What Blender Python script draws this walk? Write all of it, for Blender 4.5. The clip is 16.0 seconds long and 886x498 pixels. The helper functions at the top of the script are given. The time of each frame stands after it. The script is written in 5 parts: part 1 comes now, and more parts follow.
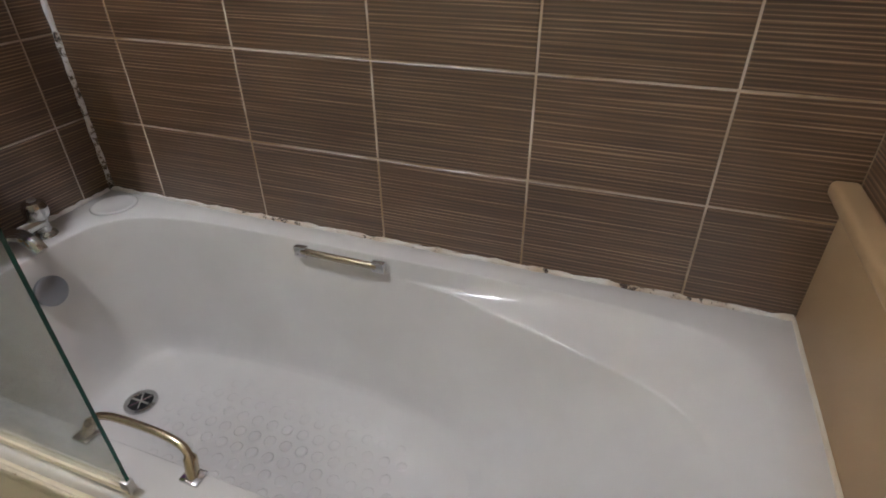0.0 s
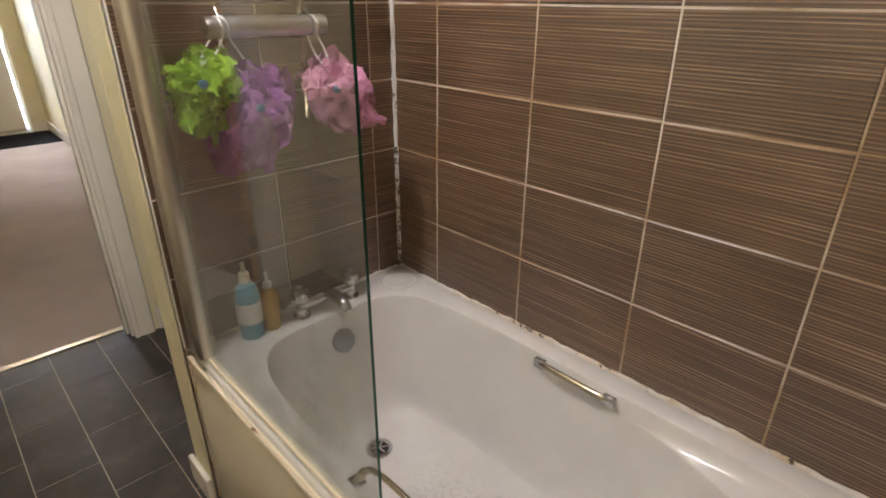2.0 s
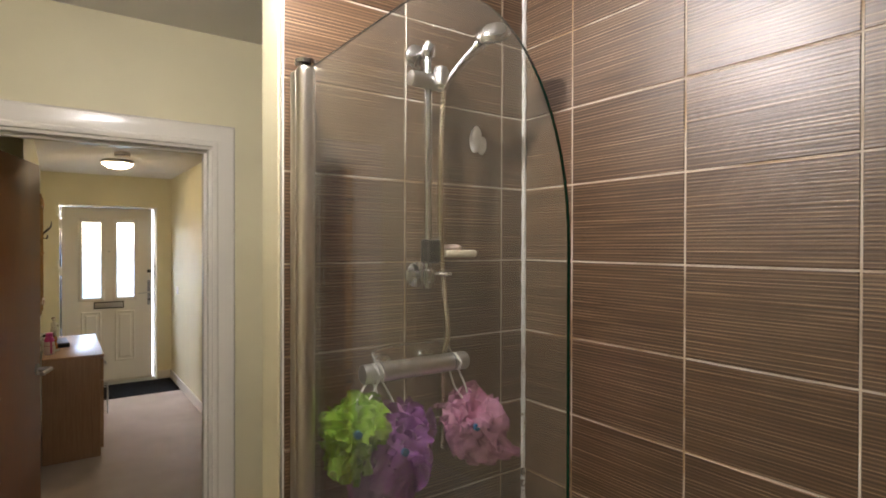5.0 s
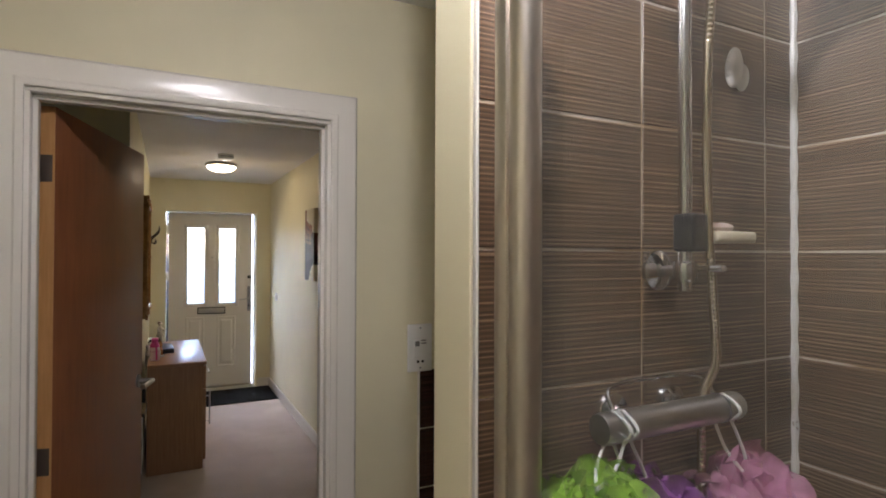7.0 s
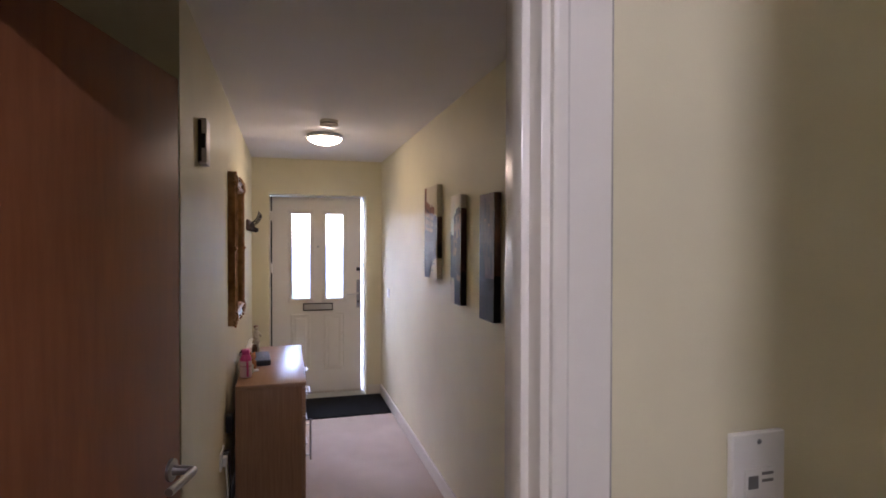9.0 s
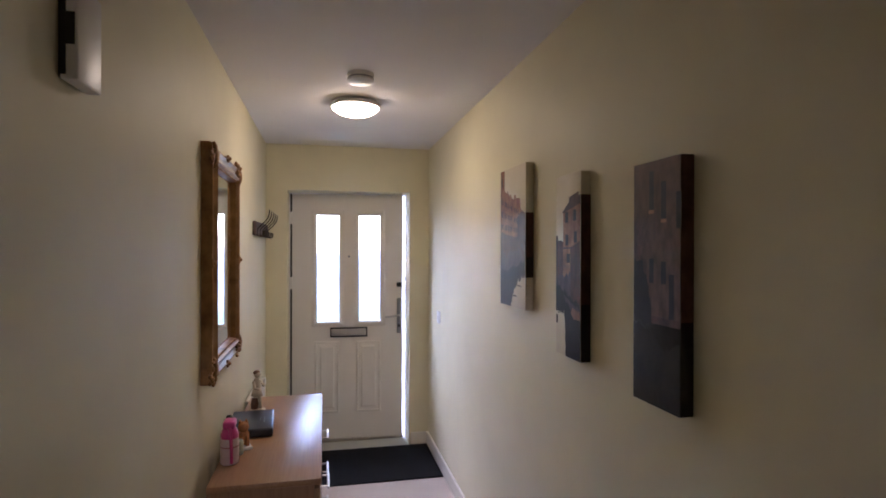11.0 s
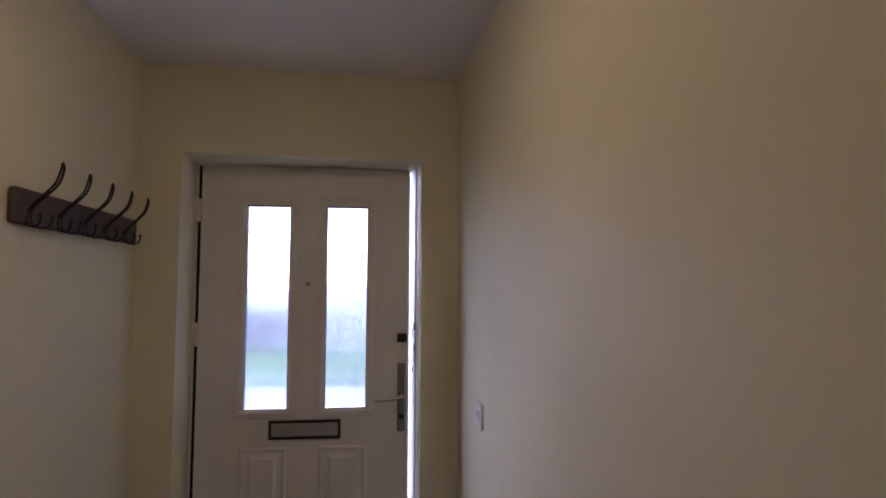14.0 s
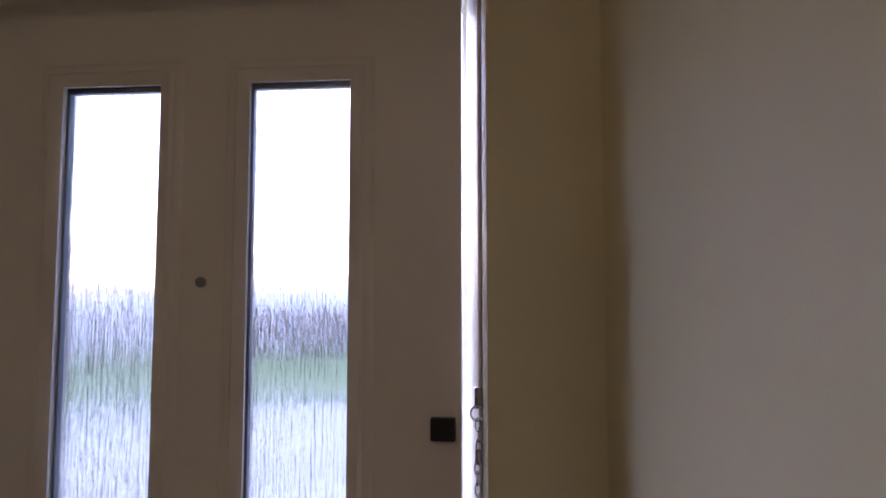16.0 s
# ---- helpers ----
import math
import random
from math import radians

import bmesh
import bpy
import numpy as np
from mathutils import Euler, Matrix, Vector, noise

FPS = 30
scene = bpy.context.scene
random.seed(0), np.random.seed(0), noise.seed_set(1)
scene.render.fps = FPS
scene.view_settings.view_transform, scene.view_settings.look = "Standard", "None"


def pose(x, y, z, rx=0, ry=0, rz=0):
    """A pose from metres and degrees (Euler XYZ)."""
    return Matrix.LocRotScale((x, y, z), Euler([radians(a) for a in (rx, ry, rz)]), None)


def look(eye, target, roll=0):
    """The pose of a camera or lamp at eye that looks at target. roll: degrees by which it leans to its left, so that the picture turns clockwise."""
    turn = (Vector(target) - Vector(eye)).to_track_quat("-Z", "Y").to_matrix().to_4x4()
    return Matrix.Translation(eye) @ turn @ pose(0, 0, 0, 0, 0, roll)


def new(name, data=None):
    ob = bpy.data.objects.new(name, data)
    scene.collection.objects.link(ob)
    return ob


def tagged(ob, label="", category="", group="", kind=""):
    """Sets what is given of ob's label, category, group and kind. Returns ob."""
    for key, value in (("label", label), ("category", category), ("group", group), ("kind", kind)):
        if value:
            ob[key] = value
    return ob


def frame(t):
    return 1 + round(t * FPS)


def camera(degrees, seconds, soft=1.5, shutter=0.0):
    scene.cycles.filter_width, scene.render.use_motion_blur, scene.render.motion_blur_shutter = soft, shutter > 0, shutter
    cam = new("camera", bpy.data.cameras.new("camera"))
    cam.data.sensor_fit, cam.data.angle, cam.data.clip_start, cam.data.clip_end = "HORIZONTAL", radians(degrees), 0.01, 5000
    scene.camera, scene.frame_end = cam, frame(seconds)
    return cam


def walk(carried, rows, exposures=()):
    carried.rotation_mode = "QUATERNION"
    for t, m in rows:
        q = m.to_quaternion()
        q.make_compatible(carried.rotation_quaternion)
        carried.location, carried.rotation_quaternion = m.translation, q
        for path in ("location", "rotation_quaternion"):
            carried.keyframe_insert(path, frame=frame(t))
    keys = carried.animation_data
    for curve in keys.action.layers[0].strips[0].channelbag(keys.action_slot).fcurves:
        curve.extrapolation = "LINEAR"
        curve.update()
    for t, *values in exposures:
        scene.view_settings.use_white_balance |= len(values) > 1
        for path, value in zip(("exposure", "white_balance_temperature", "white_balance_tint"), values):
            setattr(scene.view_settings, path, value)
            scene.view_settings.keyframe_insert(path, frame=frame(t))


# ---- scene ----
cam = camera(78.1, 16.0, soft=1.8)
PATH = [
    (0, (0.495, -0.239, 1.212), (-0.099, 1.34, 0.139), -0.6),
    (0.5, (0.47, -0.256, 1.221), (-0.382, 1.178, 0.118), -0.6),
    (1, (0.458, -0.293, 1.259), (-0.57, 1.021, 0.155), -0.5),
    (1.5, (0.464, -0.316, 1.309), (-0.709, 0.933, 0.279), -0.0),
    (2, (0.464, -0.333, 1.386), (-0.843, 0.927, 0.546), 0.3),
    (2.5, (0.474, -0.354, 1.455), (-0.955, 0.926, 0.889), 0.6),
    (3, (0.479, -0.357, 1.513), (-1.021, 0.922, 1.17), 0.4),
    (3.5, (0.475, -0.366, 1.565), (-1.058, 0.903, 1.368), 0.5),
    (6, (0.101, -0.416, 1.624), (-1.595, 0.642, 1.661), 0.2),
    (6.5, (-0.054, -0.411, 1.59), (-1.79, 0.582, 1.627), 0.3),
    (7, (-0.201, -0.38, 1.568), (-1.985, 0.523, 1.591), 0.2),
    (7.5, (-0.425, -0.329, 1.585), (-2.263, 0.461, 1.59), 0.3),
    (8, (-0.741, -0.325, 1.567), (-2.632, 0.329, 1.555), 0.3),
    (8.5, (-1.02, -0.291, 1.558), (-2.928, 0.307, 1.536), 0.3),
    (9, (-1.344, -0.215, 1.591), (-3.267, 0.335, 1.564), 0.1),
    (11.5, (-2.9, -0.053, 1.602), (-4.858, 0.352, 1.615), 0.1),
    (12, (-3.231, 0.009, 1.591), (-5.191, 0.404, 1.622), 0.1),
    (12.5, (-3.575, 0.061, 1.586), (-5.538, 0.443, 1.629), 0.3),
    (13, (-3.952, 0.159, 1.604), (-5.918, 0.521, 1.658), 0.1),
    (13.5, (-4.308, 0.186, 1.612), (-6.272, 0.557, 1.68), 0.2),
    (14, (-4.712, 0.309, 1.537), (-6.683, 0.621, 1.665), 0.2),
    (14.5, (-5.1, 0.353, 1.53), (-7.075, 0.631, 1.671), -0.1),
    (15, (-5.495, 0.45, 1.504), (-7.485, 0.575, 1.661), 0.1),
    (15.5, (-5.923, 0.536, 1.517), (-7.919, 0.534, 1.656), -0.2),
    (16, (-6.262, 0.542, 1.536), (-8.258, 0.478, 1.657), 0.0),
]
EXPOSURES = [(0, 4.5, 5300, 13), (1, 4.65, 5550, 14), (2, 4.85, 5950, 15), (3.5, 4.45, 6250, 16), (6, 4.0, 5700, 15), (7.5, 3.9, 5500, 22), (8.4, 4.05, 5500, 28), (9, 4.15, 5250, 32), (11.5, 4.05, 5150, 29), (12.5, 3.67, 5150, 31), (13.5, 3.25, 5350, 35), (14, 2.8, 5400, 37), (14.5, 2.5, 5400, 37), (15.2, 2.45, 5550, 38), (16, 2.4, 5750, 38)]
walk(cam, [(t, look(eye, target, roll)) for t, eye, target, roll in PATH], EXPOSURES)

# ---- light: overcast daylight behind the front door, a bowl lamp in the hall and one in the bathroom
world = bpy.data.worlds.new("sky")
scene.world = world
world.use_nodes = True
wn = world.node_tree.nodes
sky = wn.new("ShaderNodeTexSky")
sky.sky_type = "NISHITA"
sky.sun_disc = False
sky.sun_elevation, sky.sun_rotation = radians(43), radians(248)
sky.dust_density = 1.0
wn["Background"].inputs[1].default_value = 0.15
world.node_tree.links.new(sky.outputs[0], wn["Background"].inputs[0])

sun = new("sun", bpy.data.lights.new("sun", "SUN"))
sun.data.energy, sun.data.angle, sun.data.color = 0.5, radians(50), (0.92, 0.96, 1.0)
sun.matrix_world = look((-30, -12, 30), (0, 0, 0))

HALL_LAMP, BATH_LAMP = 2.45, 74.0


# ---- materials
def material(name, colour, rough=0.5, metal=0.0, spec=0.5):
    m = bpy.data.materials.new(name)
    m.use_nodes = True
    b = m.node_tree.nodes["Principled BSDF"]
    b.inputs["Base Color"].default_value = (*colour, 1)
    b.inputs["Roughness"].default_value = rough
    b.inputs["Metallic"].default_value = metal
    b.inputs["Specular IOR Level"].default_value = spec
    return m


def node(m, kind, **values):
    n = m.node_tree.nodes.new(kind)
    for key, value in values.items():
        n.inputs[key].default_value = value
    return n


def link(m, a, b):
    m.node_tree.links.new(a, b)


def coords(m, scale=(1, 1, 1), world_space=True):
    """Position times a scale per axis."""
    if world_space:
        src = node(m, "ShaderNodeNewGeometry").outputs["Position"]
    else:
        src = node(m, "ShaderNodeTexCoord").outputs["Object"]
    mul = node(m, "ShaderNodeVectorMath")
    mul.operation = "MULTIPLY"
    mul.inputs[1].default_value = scale
    link(m, src, mul.inputs[0])
    return mul.outputs[0]


def noise_of(m, vec, scale, detail=4.0, rough=0.55):
    n = node(m, "ShaderNodeTexNoise", Scale=scale, Detail=detail, Roughness=rough)
    link(m, vec, n.inputs["Vector"])
    return n.outputs["Fac"]


def ramp(m, fac, stops):
    r = node(m, "ShaderNodeValToRGB")
    els = r.color_ramp.elements
    while len(els) < len(stops):
        els.new(0.5)
    for e, (pos, col) in zip(els, stops):
        e.position, e.color = pos, (*col, 1) if len(col) == 3 else col
    link(m, fac, r.inputs["Fac"])
    return r.outputs["Color"]


def mixed(m, fac, a, b, mode="MIX"):
    n = m.node_tree.nodes.new("ShaderNodeMix")
    n.data_type, n.blend_type = "RGBA", mode
    if isinstance(fac, float):
        n.inputs[0].default_value = fac
    else:
        link(m, fac, n.inputs[0])
    for k, v in ((6, a), (7, b)):
        if isinstance(v, tuple):
            n.inputs[k].default_value = (*v, 1)
        else:
            link(m, v, n.inputs[k])
    return n.outputs[2]


def bumped(m, fac, strength, distance):
    b = node(m, "ShaderNodeBump", Strength=strength, Distance=distance)
    link(m, fac, b.inputs["Height"])
    link(m, b.outputs[0], m.node_tree.nodes["Principled BSDF"].inputs["Normal"])


def coloured(m, out):
    link(m, out, m.node_tree.nodes["Principled BSDF"].inputs["Base Color"])


def roughened(m, fac, lo, hi):
    r = node(m, "ShaderNodeMapRange")
    r.inputs["To Min"].default_value, r.inputs["To Max"].default_value = lo, hi
    link(m, fac, r.inputs["Value"])
    link(m, r.outputs[0], m.node_tree.nodes["Principled BSDF"].inputs["Roughness"])


def shade(c, k):
    return tuple(v * k for v in c)


def plain_paint(name, colour, rough=0.6, grain=0.004, stain=0.06):
    """Rolled wall paint: faint patches and a fine roller texture."""
    m = material(name, colour, rough)
    v = coords(m)
    coloured(m, ramp(m, noise_of(m, v, 2.2, 3), [(0.3, shade(colour, 1 - stain)), (0.7, shade(colour, 1 + stain * 0.5))]))
    bumped(m, noise_of(m, v, 260, 3), 0.08, grain)
    roughened(m, noise_of(m, v, 4.0, 3), rough - 0.08, rough + 0.1)
    return m


CREAM = plain_paint("cream_wall_paint", (0.73, 0.68, 0.47), 0.55)
WHITE_CEIL = plain_paint("ceiling_paint", (0.80, 0.78, 0.76), 0.8, 0.003, 0.03)
GLOSS_WHITE = plain_paint("white_gloss_paint", (0.80, 0.77, 0.70), 0.22, 0.001, 0.03)
UPVC = plain_paint("white_door_skin", (0.74, 0.71, 0.66), 0.42, 0.0015, 0.03)
PANEL_CREAM = plain_paint("cream_bath_panel", (0.75, 0.67, 0.51), 0.45, 0.002, 0.06)
TAN = plain_paint("tan_end_board", (0.44, 0.30, 0.15), 0.4, 0.002, 0.15)
WHITE_PLASTIC = material("white_plastic", (0.78, 0.77, 0.74), 0.35)
BLACK = material("black_plastic", (0.012, 0.012, 0.014), 0.35)
DARK = material("gap_shade", (0.01, 0.01, 0.01), 0.9)
CHROME = material("chrome", (0.62, 0.62, 0.62), 0.12, 1.0)
WORN_CHROME = material("worn_gold_chrome", (0.60, 0.52, 0.38), 0.22, 1.0)
STEEL = material("brushed_steel", (0.55, 0.54, 0.53), 0.34, 1.0)
ALU = material("satin_aluminium", (0.62, 0.58, 0.51), 0.3, 1.0)
DARK_STEEL = material("grey_handle_metal", (0.30, 0.31, 0.34), 0.35, 0.9)
IRON = material("dark_wire_iron", (0.045, 0.035, 0.03), 0.45, 0.8)
BRONZE = material("dull_bronze_hinge", (0.14, 0.11, 0.09), 0.45, 0.7)
DARK_WOOD = plain_paint("dark_stained_board", (0.075, 0.048, 0.040), 0.55, 0.002, 0.4)
LETTERING = material("grey_lettering", (0.18, 0.18, 0.18), 0.5)


def brown_tile():
    m = material("brown_ribbed_tile", (0.15, 0.1, 0.07), 0.4, 0.0, 1.0)
    m.node_tree.nodes["Principled BSDF"].inputs["IOR"].default_value = 1.58
    info = node(m, "ShaderNodeObjectInfo")
    v = coords(m, (3.5, 3.5, 470))
    off = node(m, "ShaderNodeVectorMath")
    off.operation = "ADD"
    link(m, v, off.inputs[0])
    jump = node(m, "ShaderNodeMath")
    jump.operation = "MULTIPLY"
    jump.inputs[1].default_value = 97.0
    link(m, info.outputs["Random"], jump.inputs[0])
    link(m, jump.outputs[0], off.inputs[1])
    grain = noise_of(m, off.outputs[0], 1.0, 1.2, 0.5)
    # regular ribs 7.6 mm apart, wandering a little
    drift = noise_of(m, coords(m, (1.6, 1.6, 30)), 1.0, 2)
    sep = node(m, "ShaderNodeSeparateXYZ")
    link(m, node(m, "ShaderNodeNewGeometry").outputs["Position"], sep.inputs[0])
    phase = node(m, "ShaderNodeMath")
    phase.operation = "MULTIPLY_ADD"
    phase.inputs[1].default_value = 827.0
    link(m, sep.outputs["Z"], phase.inputs[0])
    sway = node(m, "ShaderNodeMath")
    sway.operation = "MULTIPLY"
    sway.inputs[1].default_value = 9.0
    link(m, drift, sway.inputs[0])
    link(m, sway.outputs[0], phase.inputs[2])
    rib = node(m, "ShaderNodeMath")
    rib.operation = "SINE"
    link(m, phase.outputs[0], rib.inputs[0])
    total = node(m, "ShaderNodeMath")
    total.operation = "MULTIPLY_ADD"
    total.inputs[1].default_value = 0.125
    link(m, rib.outputs[0], total.inputs[0])
    soft = node(m, "ShaderNodeMapRange")
    soft.inputs["To Min"].default_value, soft.inputs["To Max"].default_value = 0.22, 0.78
    link(m, grain, soft.inputs["Value"])
    link(m, soft.outputs[0], total.inputs[2])
    fine = total.outputs[0]
    wide = noise_of(m, coords(m, (5, 5, 9)), 1.0, 3)
    lines = ramp(m, fine, [(0.33, (0.052, 0.025, 0.010)), (0.46, (0.094, 0.050, 0.022)), (0.57, (0.148, 0.084, 0.040)), (0.64, (0.26, 0.170, 0.095)), (0.73, (0.42, 0.30, 0.185))])
    patch = ramp(m, wide, [(0.3, (0.88, 0.87, 0.86)), (0.7, (1.04, 1.03, 1.02))])
    tone = ramp(m, info.outputs["Random"], [(0.0, (0.90, 0.89, 0.88)), (1.0, (1.06, 1.05, 1.04))])
    coloured(m, mixed(m, 1.0, mixed(m, 1.0, lines, patch, "MULTIPLY"), tone, "MULTIPLY"))
    bumped(m, fine, 0.45, 0.0018)
    roughened(m, wide, 0.34, 0.46)
    return m


TILE = brown_tile()
DARK_TILE = material("dark_umber_tile", (0.03, 0.014, 0.010), 0.25)
coloured(DARK_TILE, ramp(DARK_TILE, noise_of(DARK_TILE, coords(DARK_TILE, (3.5, 3.5, 470)), 1.0, 1.2), [(0.35, (0.022, 0.010, 0.008)), (0.68, (0.052, 0.027, 0.020))]))


def grout_material(name, light, dirty):
    m = material(name, light, 0.8)
    v = coords(m)
    coloured(m, ramp(m, noise_of(m, v, 5.0, 4), [(0.38, dirty), (0.56, light)]))
    bumped(m, noise_of(m, v, 300, 2), 0.4, 0.001)
    return m


GROUT = grout_material("cream_grout", (0.66, 0.60, 0.50), (0.40, 0.29, 0.17))
FLOOR_GROUT = grout_material("floor_joint", (0.50, 0.44, 0.36), (0.34, 0.29, 0.23))


def mouldy_silicone():
    m = material("mouldy_silicone", (0.7, 0.7, 0.68), 0.35)
    v = coords(m)
    mould = noise_of(m, v, 42, 5, 0.7)
    height = node(m, "ShaderNodeSeparateXYZ")
    link(m, node(m, "ShaderNodeNewGeometry").outputs["Position"], height.inputs[0])
    low = node(m, "ShaderNodeMapRange")
    low.inputs["From Min"].default_value, low.inputs["From Max"].default_value = 0.55, 1.55
    low.inputs["To Min"].default_value, low.inputs["To Max"].default_value = 0.02, -0.25
    link(m, height.outputs["Z"], low.inputs["Value"])
    add = node(m, "ShaderNodeMath")
    add.operation = "ADD"
    link(m, mould, add.inputs[0])
    link(m, low.outputs[0], add.inputs[1])
    coloured(m, ramp(m, add.outputs[0], [(0.46, (0.72, 0.71, 0.68)), (0.52, (0.22, 0.17, 0.12)), (0.58, (0.02, 0.02, 0.02))]))
    bumped(m, mould, 0.5, 0.002)
    return m


SILICONE = mouldy_silicone()


def mould_bead():
    """White sealant with tan stains and small black mould spots."""
    m = material("stained_sealant_bead", (0.74, 0.72, 0.68), 0.4)
    v = coords(m)
    patch = noise_of(m, v, 9, 3)
    spots = noise_of(m, v, 75, 4, 0.7)
    clean = ramp(m, patch, [(0.42, (0.74, 0.72, 0.68)), (0.66, (0.55, 0.44, 0.31))])
    mask = node(m, "ShaderNodeMath")
    mask.operation = "MULTIPLY"
    link(m, patch, mask.inputs[0])
    link(m, spots, mask.inputs[1])
    coloured(m, mixed(m, ramp(m, mask.outputs[0], [(0.325, (0, 0, 0)), (0.36, (1, 1, 1))]), clean, (0.05, 0.03, 0.02)))
    bumped(m, spots, 0.5, 0.002)
    return m


BEAD = mould_bead()
CREAM_BEAD = grout_material("cream_sealant_bead", (0.70, 0.66, 0.56), (0.62, 0.55, 0.42))


def enamel():
    m = material("white_bath_acrylic", (0.76, 0.75, 0.74), 0.13)
    v = coords(m)
    soil = noise_of(m, v, 3.0, 4)
    coloured(m, ramp(m, soil, [(0.35, (0.71, 0.695, 0.68)), (0.65, (0.78, 0.77, 0.76))]))
    roughened(m, noise_of(m, v, 9.0, 4), 0.08, 0.22)
    return m


ENAMEL = enamel()


def mould_seal():
    m = material("chipped_mouldy_seal", (0.6, 0.52, 0.4), 0.5)
    v = coords(m)
    coloured(m, ramp(m, noise_of(m, v, 26, 4, 0.7), [(0.58, (0.62, 0.54, 0.40)), (0.62, (0.26, 0.15, 0.07)), (0.66, (0.02, 0.015, 0.012))]))
    return m


MOULD_SEAL = mould_seal()


def floor_tile():
    m = material("dark_slate_vinyl", (0.045, 0.04, 0.04), 0.35)
    info = node(m, "ShaderNodeObjectInfo")
    v = coords(m)
    cloud = noise_of(m, v, 7.0, 5, 0.65)
    tone = ramp(m, info.outputs["Random"], [(0.0, (0.8, 0.8, 0.8)), (1.0, (1.15, 1.15, 1.15))])
    coloured(m, mixed(m, 1.0, ramp(m, cloud, [(0.3, (0.022, 0.019, 0.019)), (0.55, (0.045, 0.04, 0.038)), (0.75, (0.085, 0.078, 0.074))]), tone, "MULTIPLY"))
    bumped(m, noise_of(m, v, 45, 4), 0.3, 0.001)
    roughened(m, cloud, 0.28, 0.5)
    return m


VINYL = floor_tile()


def carpet_material(name, colour, scale=420.0):
    m = material(name, colour, 0.95, 0, 0.1)
    v = coords(m)
    pile = noise_of(m, v, scale, 2, 0.7)
    wear = noise_of(m, v, 2.5, 4)
    coloured(m, mixed(m, 1.0, ramp(m, pile, [(0.3, shade(colour, 0.72)), (0.7, shade(colour, 1.15))]), ramp(m, wear, [(0.3, (0.86, 0.84, 0.82)), (0.7, (1.04, 1.04, 1.04))]), "MULTIPLY"))
    bumped(m, pile, 0.8, 0.004)
    return m


CARPET = carpet_material("beige_carpet", (0.58, 0.50, 0.44))
MAT = carpet_material("black_door_mat", (0.012, 0.012, 0.014), 300.0)


def wood(name, dark, light, axis, rough=0.38, grain=1.0):
    """axis: the scale along x, y, z that stretches the grain."""
    m = material(name, light, rough)
    v = coords(m, axis)
    fibre = noise_of(m, v, 5.0, 5, 0.62)
    cloud = noise_of(m, coords(m), 3.0, 3)
    tone = ramp(m, fibre, [(0.32, dark), (0.68, light)])
    coloured(m, mixed(m, 1.0, tone, ramp(m, cloud, [(0.3, (0.9, 0.88, 0.86)), (0.7, (1.05, 1.05, 1.05))]), "MULTIPLY"))
    bumped(m, fibre, 0.15 * grain, 0.001)
    roughened(m, fibre, rough - 0.06, rough + 0.1)
    return m


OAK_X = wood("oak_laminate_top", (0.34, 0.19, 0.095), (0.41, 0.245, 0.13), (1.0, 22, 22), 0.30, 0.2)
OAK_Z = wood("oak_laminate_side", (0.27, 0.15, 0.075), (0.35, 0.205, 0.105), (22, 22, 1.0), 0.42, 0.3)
DOOR_WOOD = wood("reddish_veneer", (0.235, 0.083, 0.030), (0.305, 0.114, 0.044), (9, 9, 1.0), 0.42, 0.5)
DOOR_EDGE = wood("pale_door_lipping", (0.50, 0.27, 0.09), (0.60, 0.34, 0.13), (20, 20, 1.5), 0.45)


def gilt_material(name, base, dark, metal):
    m = material(name, base, 0.42, metal)
    v = coords(m)
    coloured(m, ramp(m, noise_of(m, v, 18, 5), [(0.25, dark), (0.75, base)]))
    bumped(m, noise_of(m, v, 220, 3), 0.3, 0.001)
    return m


GILT = gilt_material("antique_gilt", (0.46, 0.25, 0.085), (0.17, 0.088, 0.03), 0.55)
PALE_GILT = gilt_material("silvered_cove", (0.46, 0.40, 0.33), (0.30, 0.24, 0.17), 0.4)
MIRROR = material("mirror_silver", (0.86, 0.88, 0.88), 0.0, 1.0)


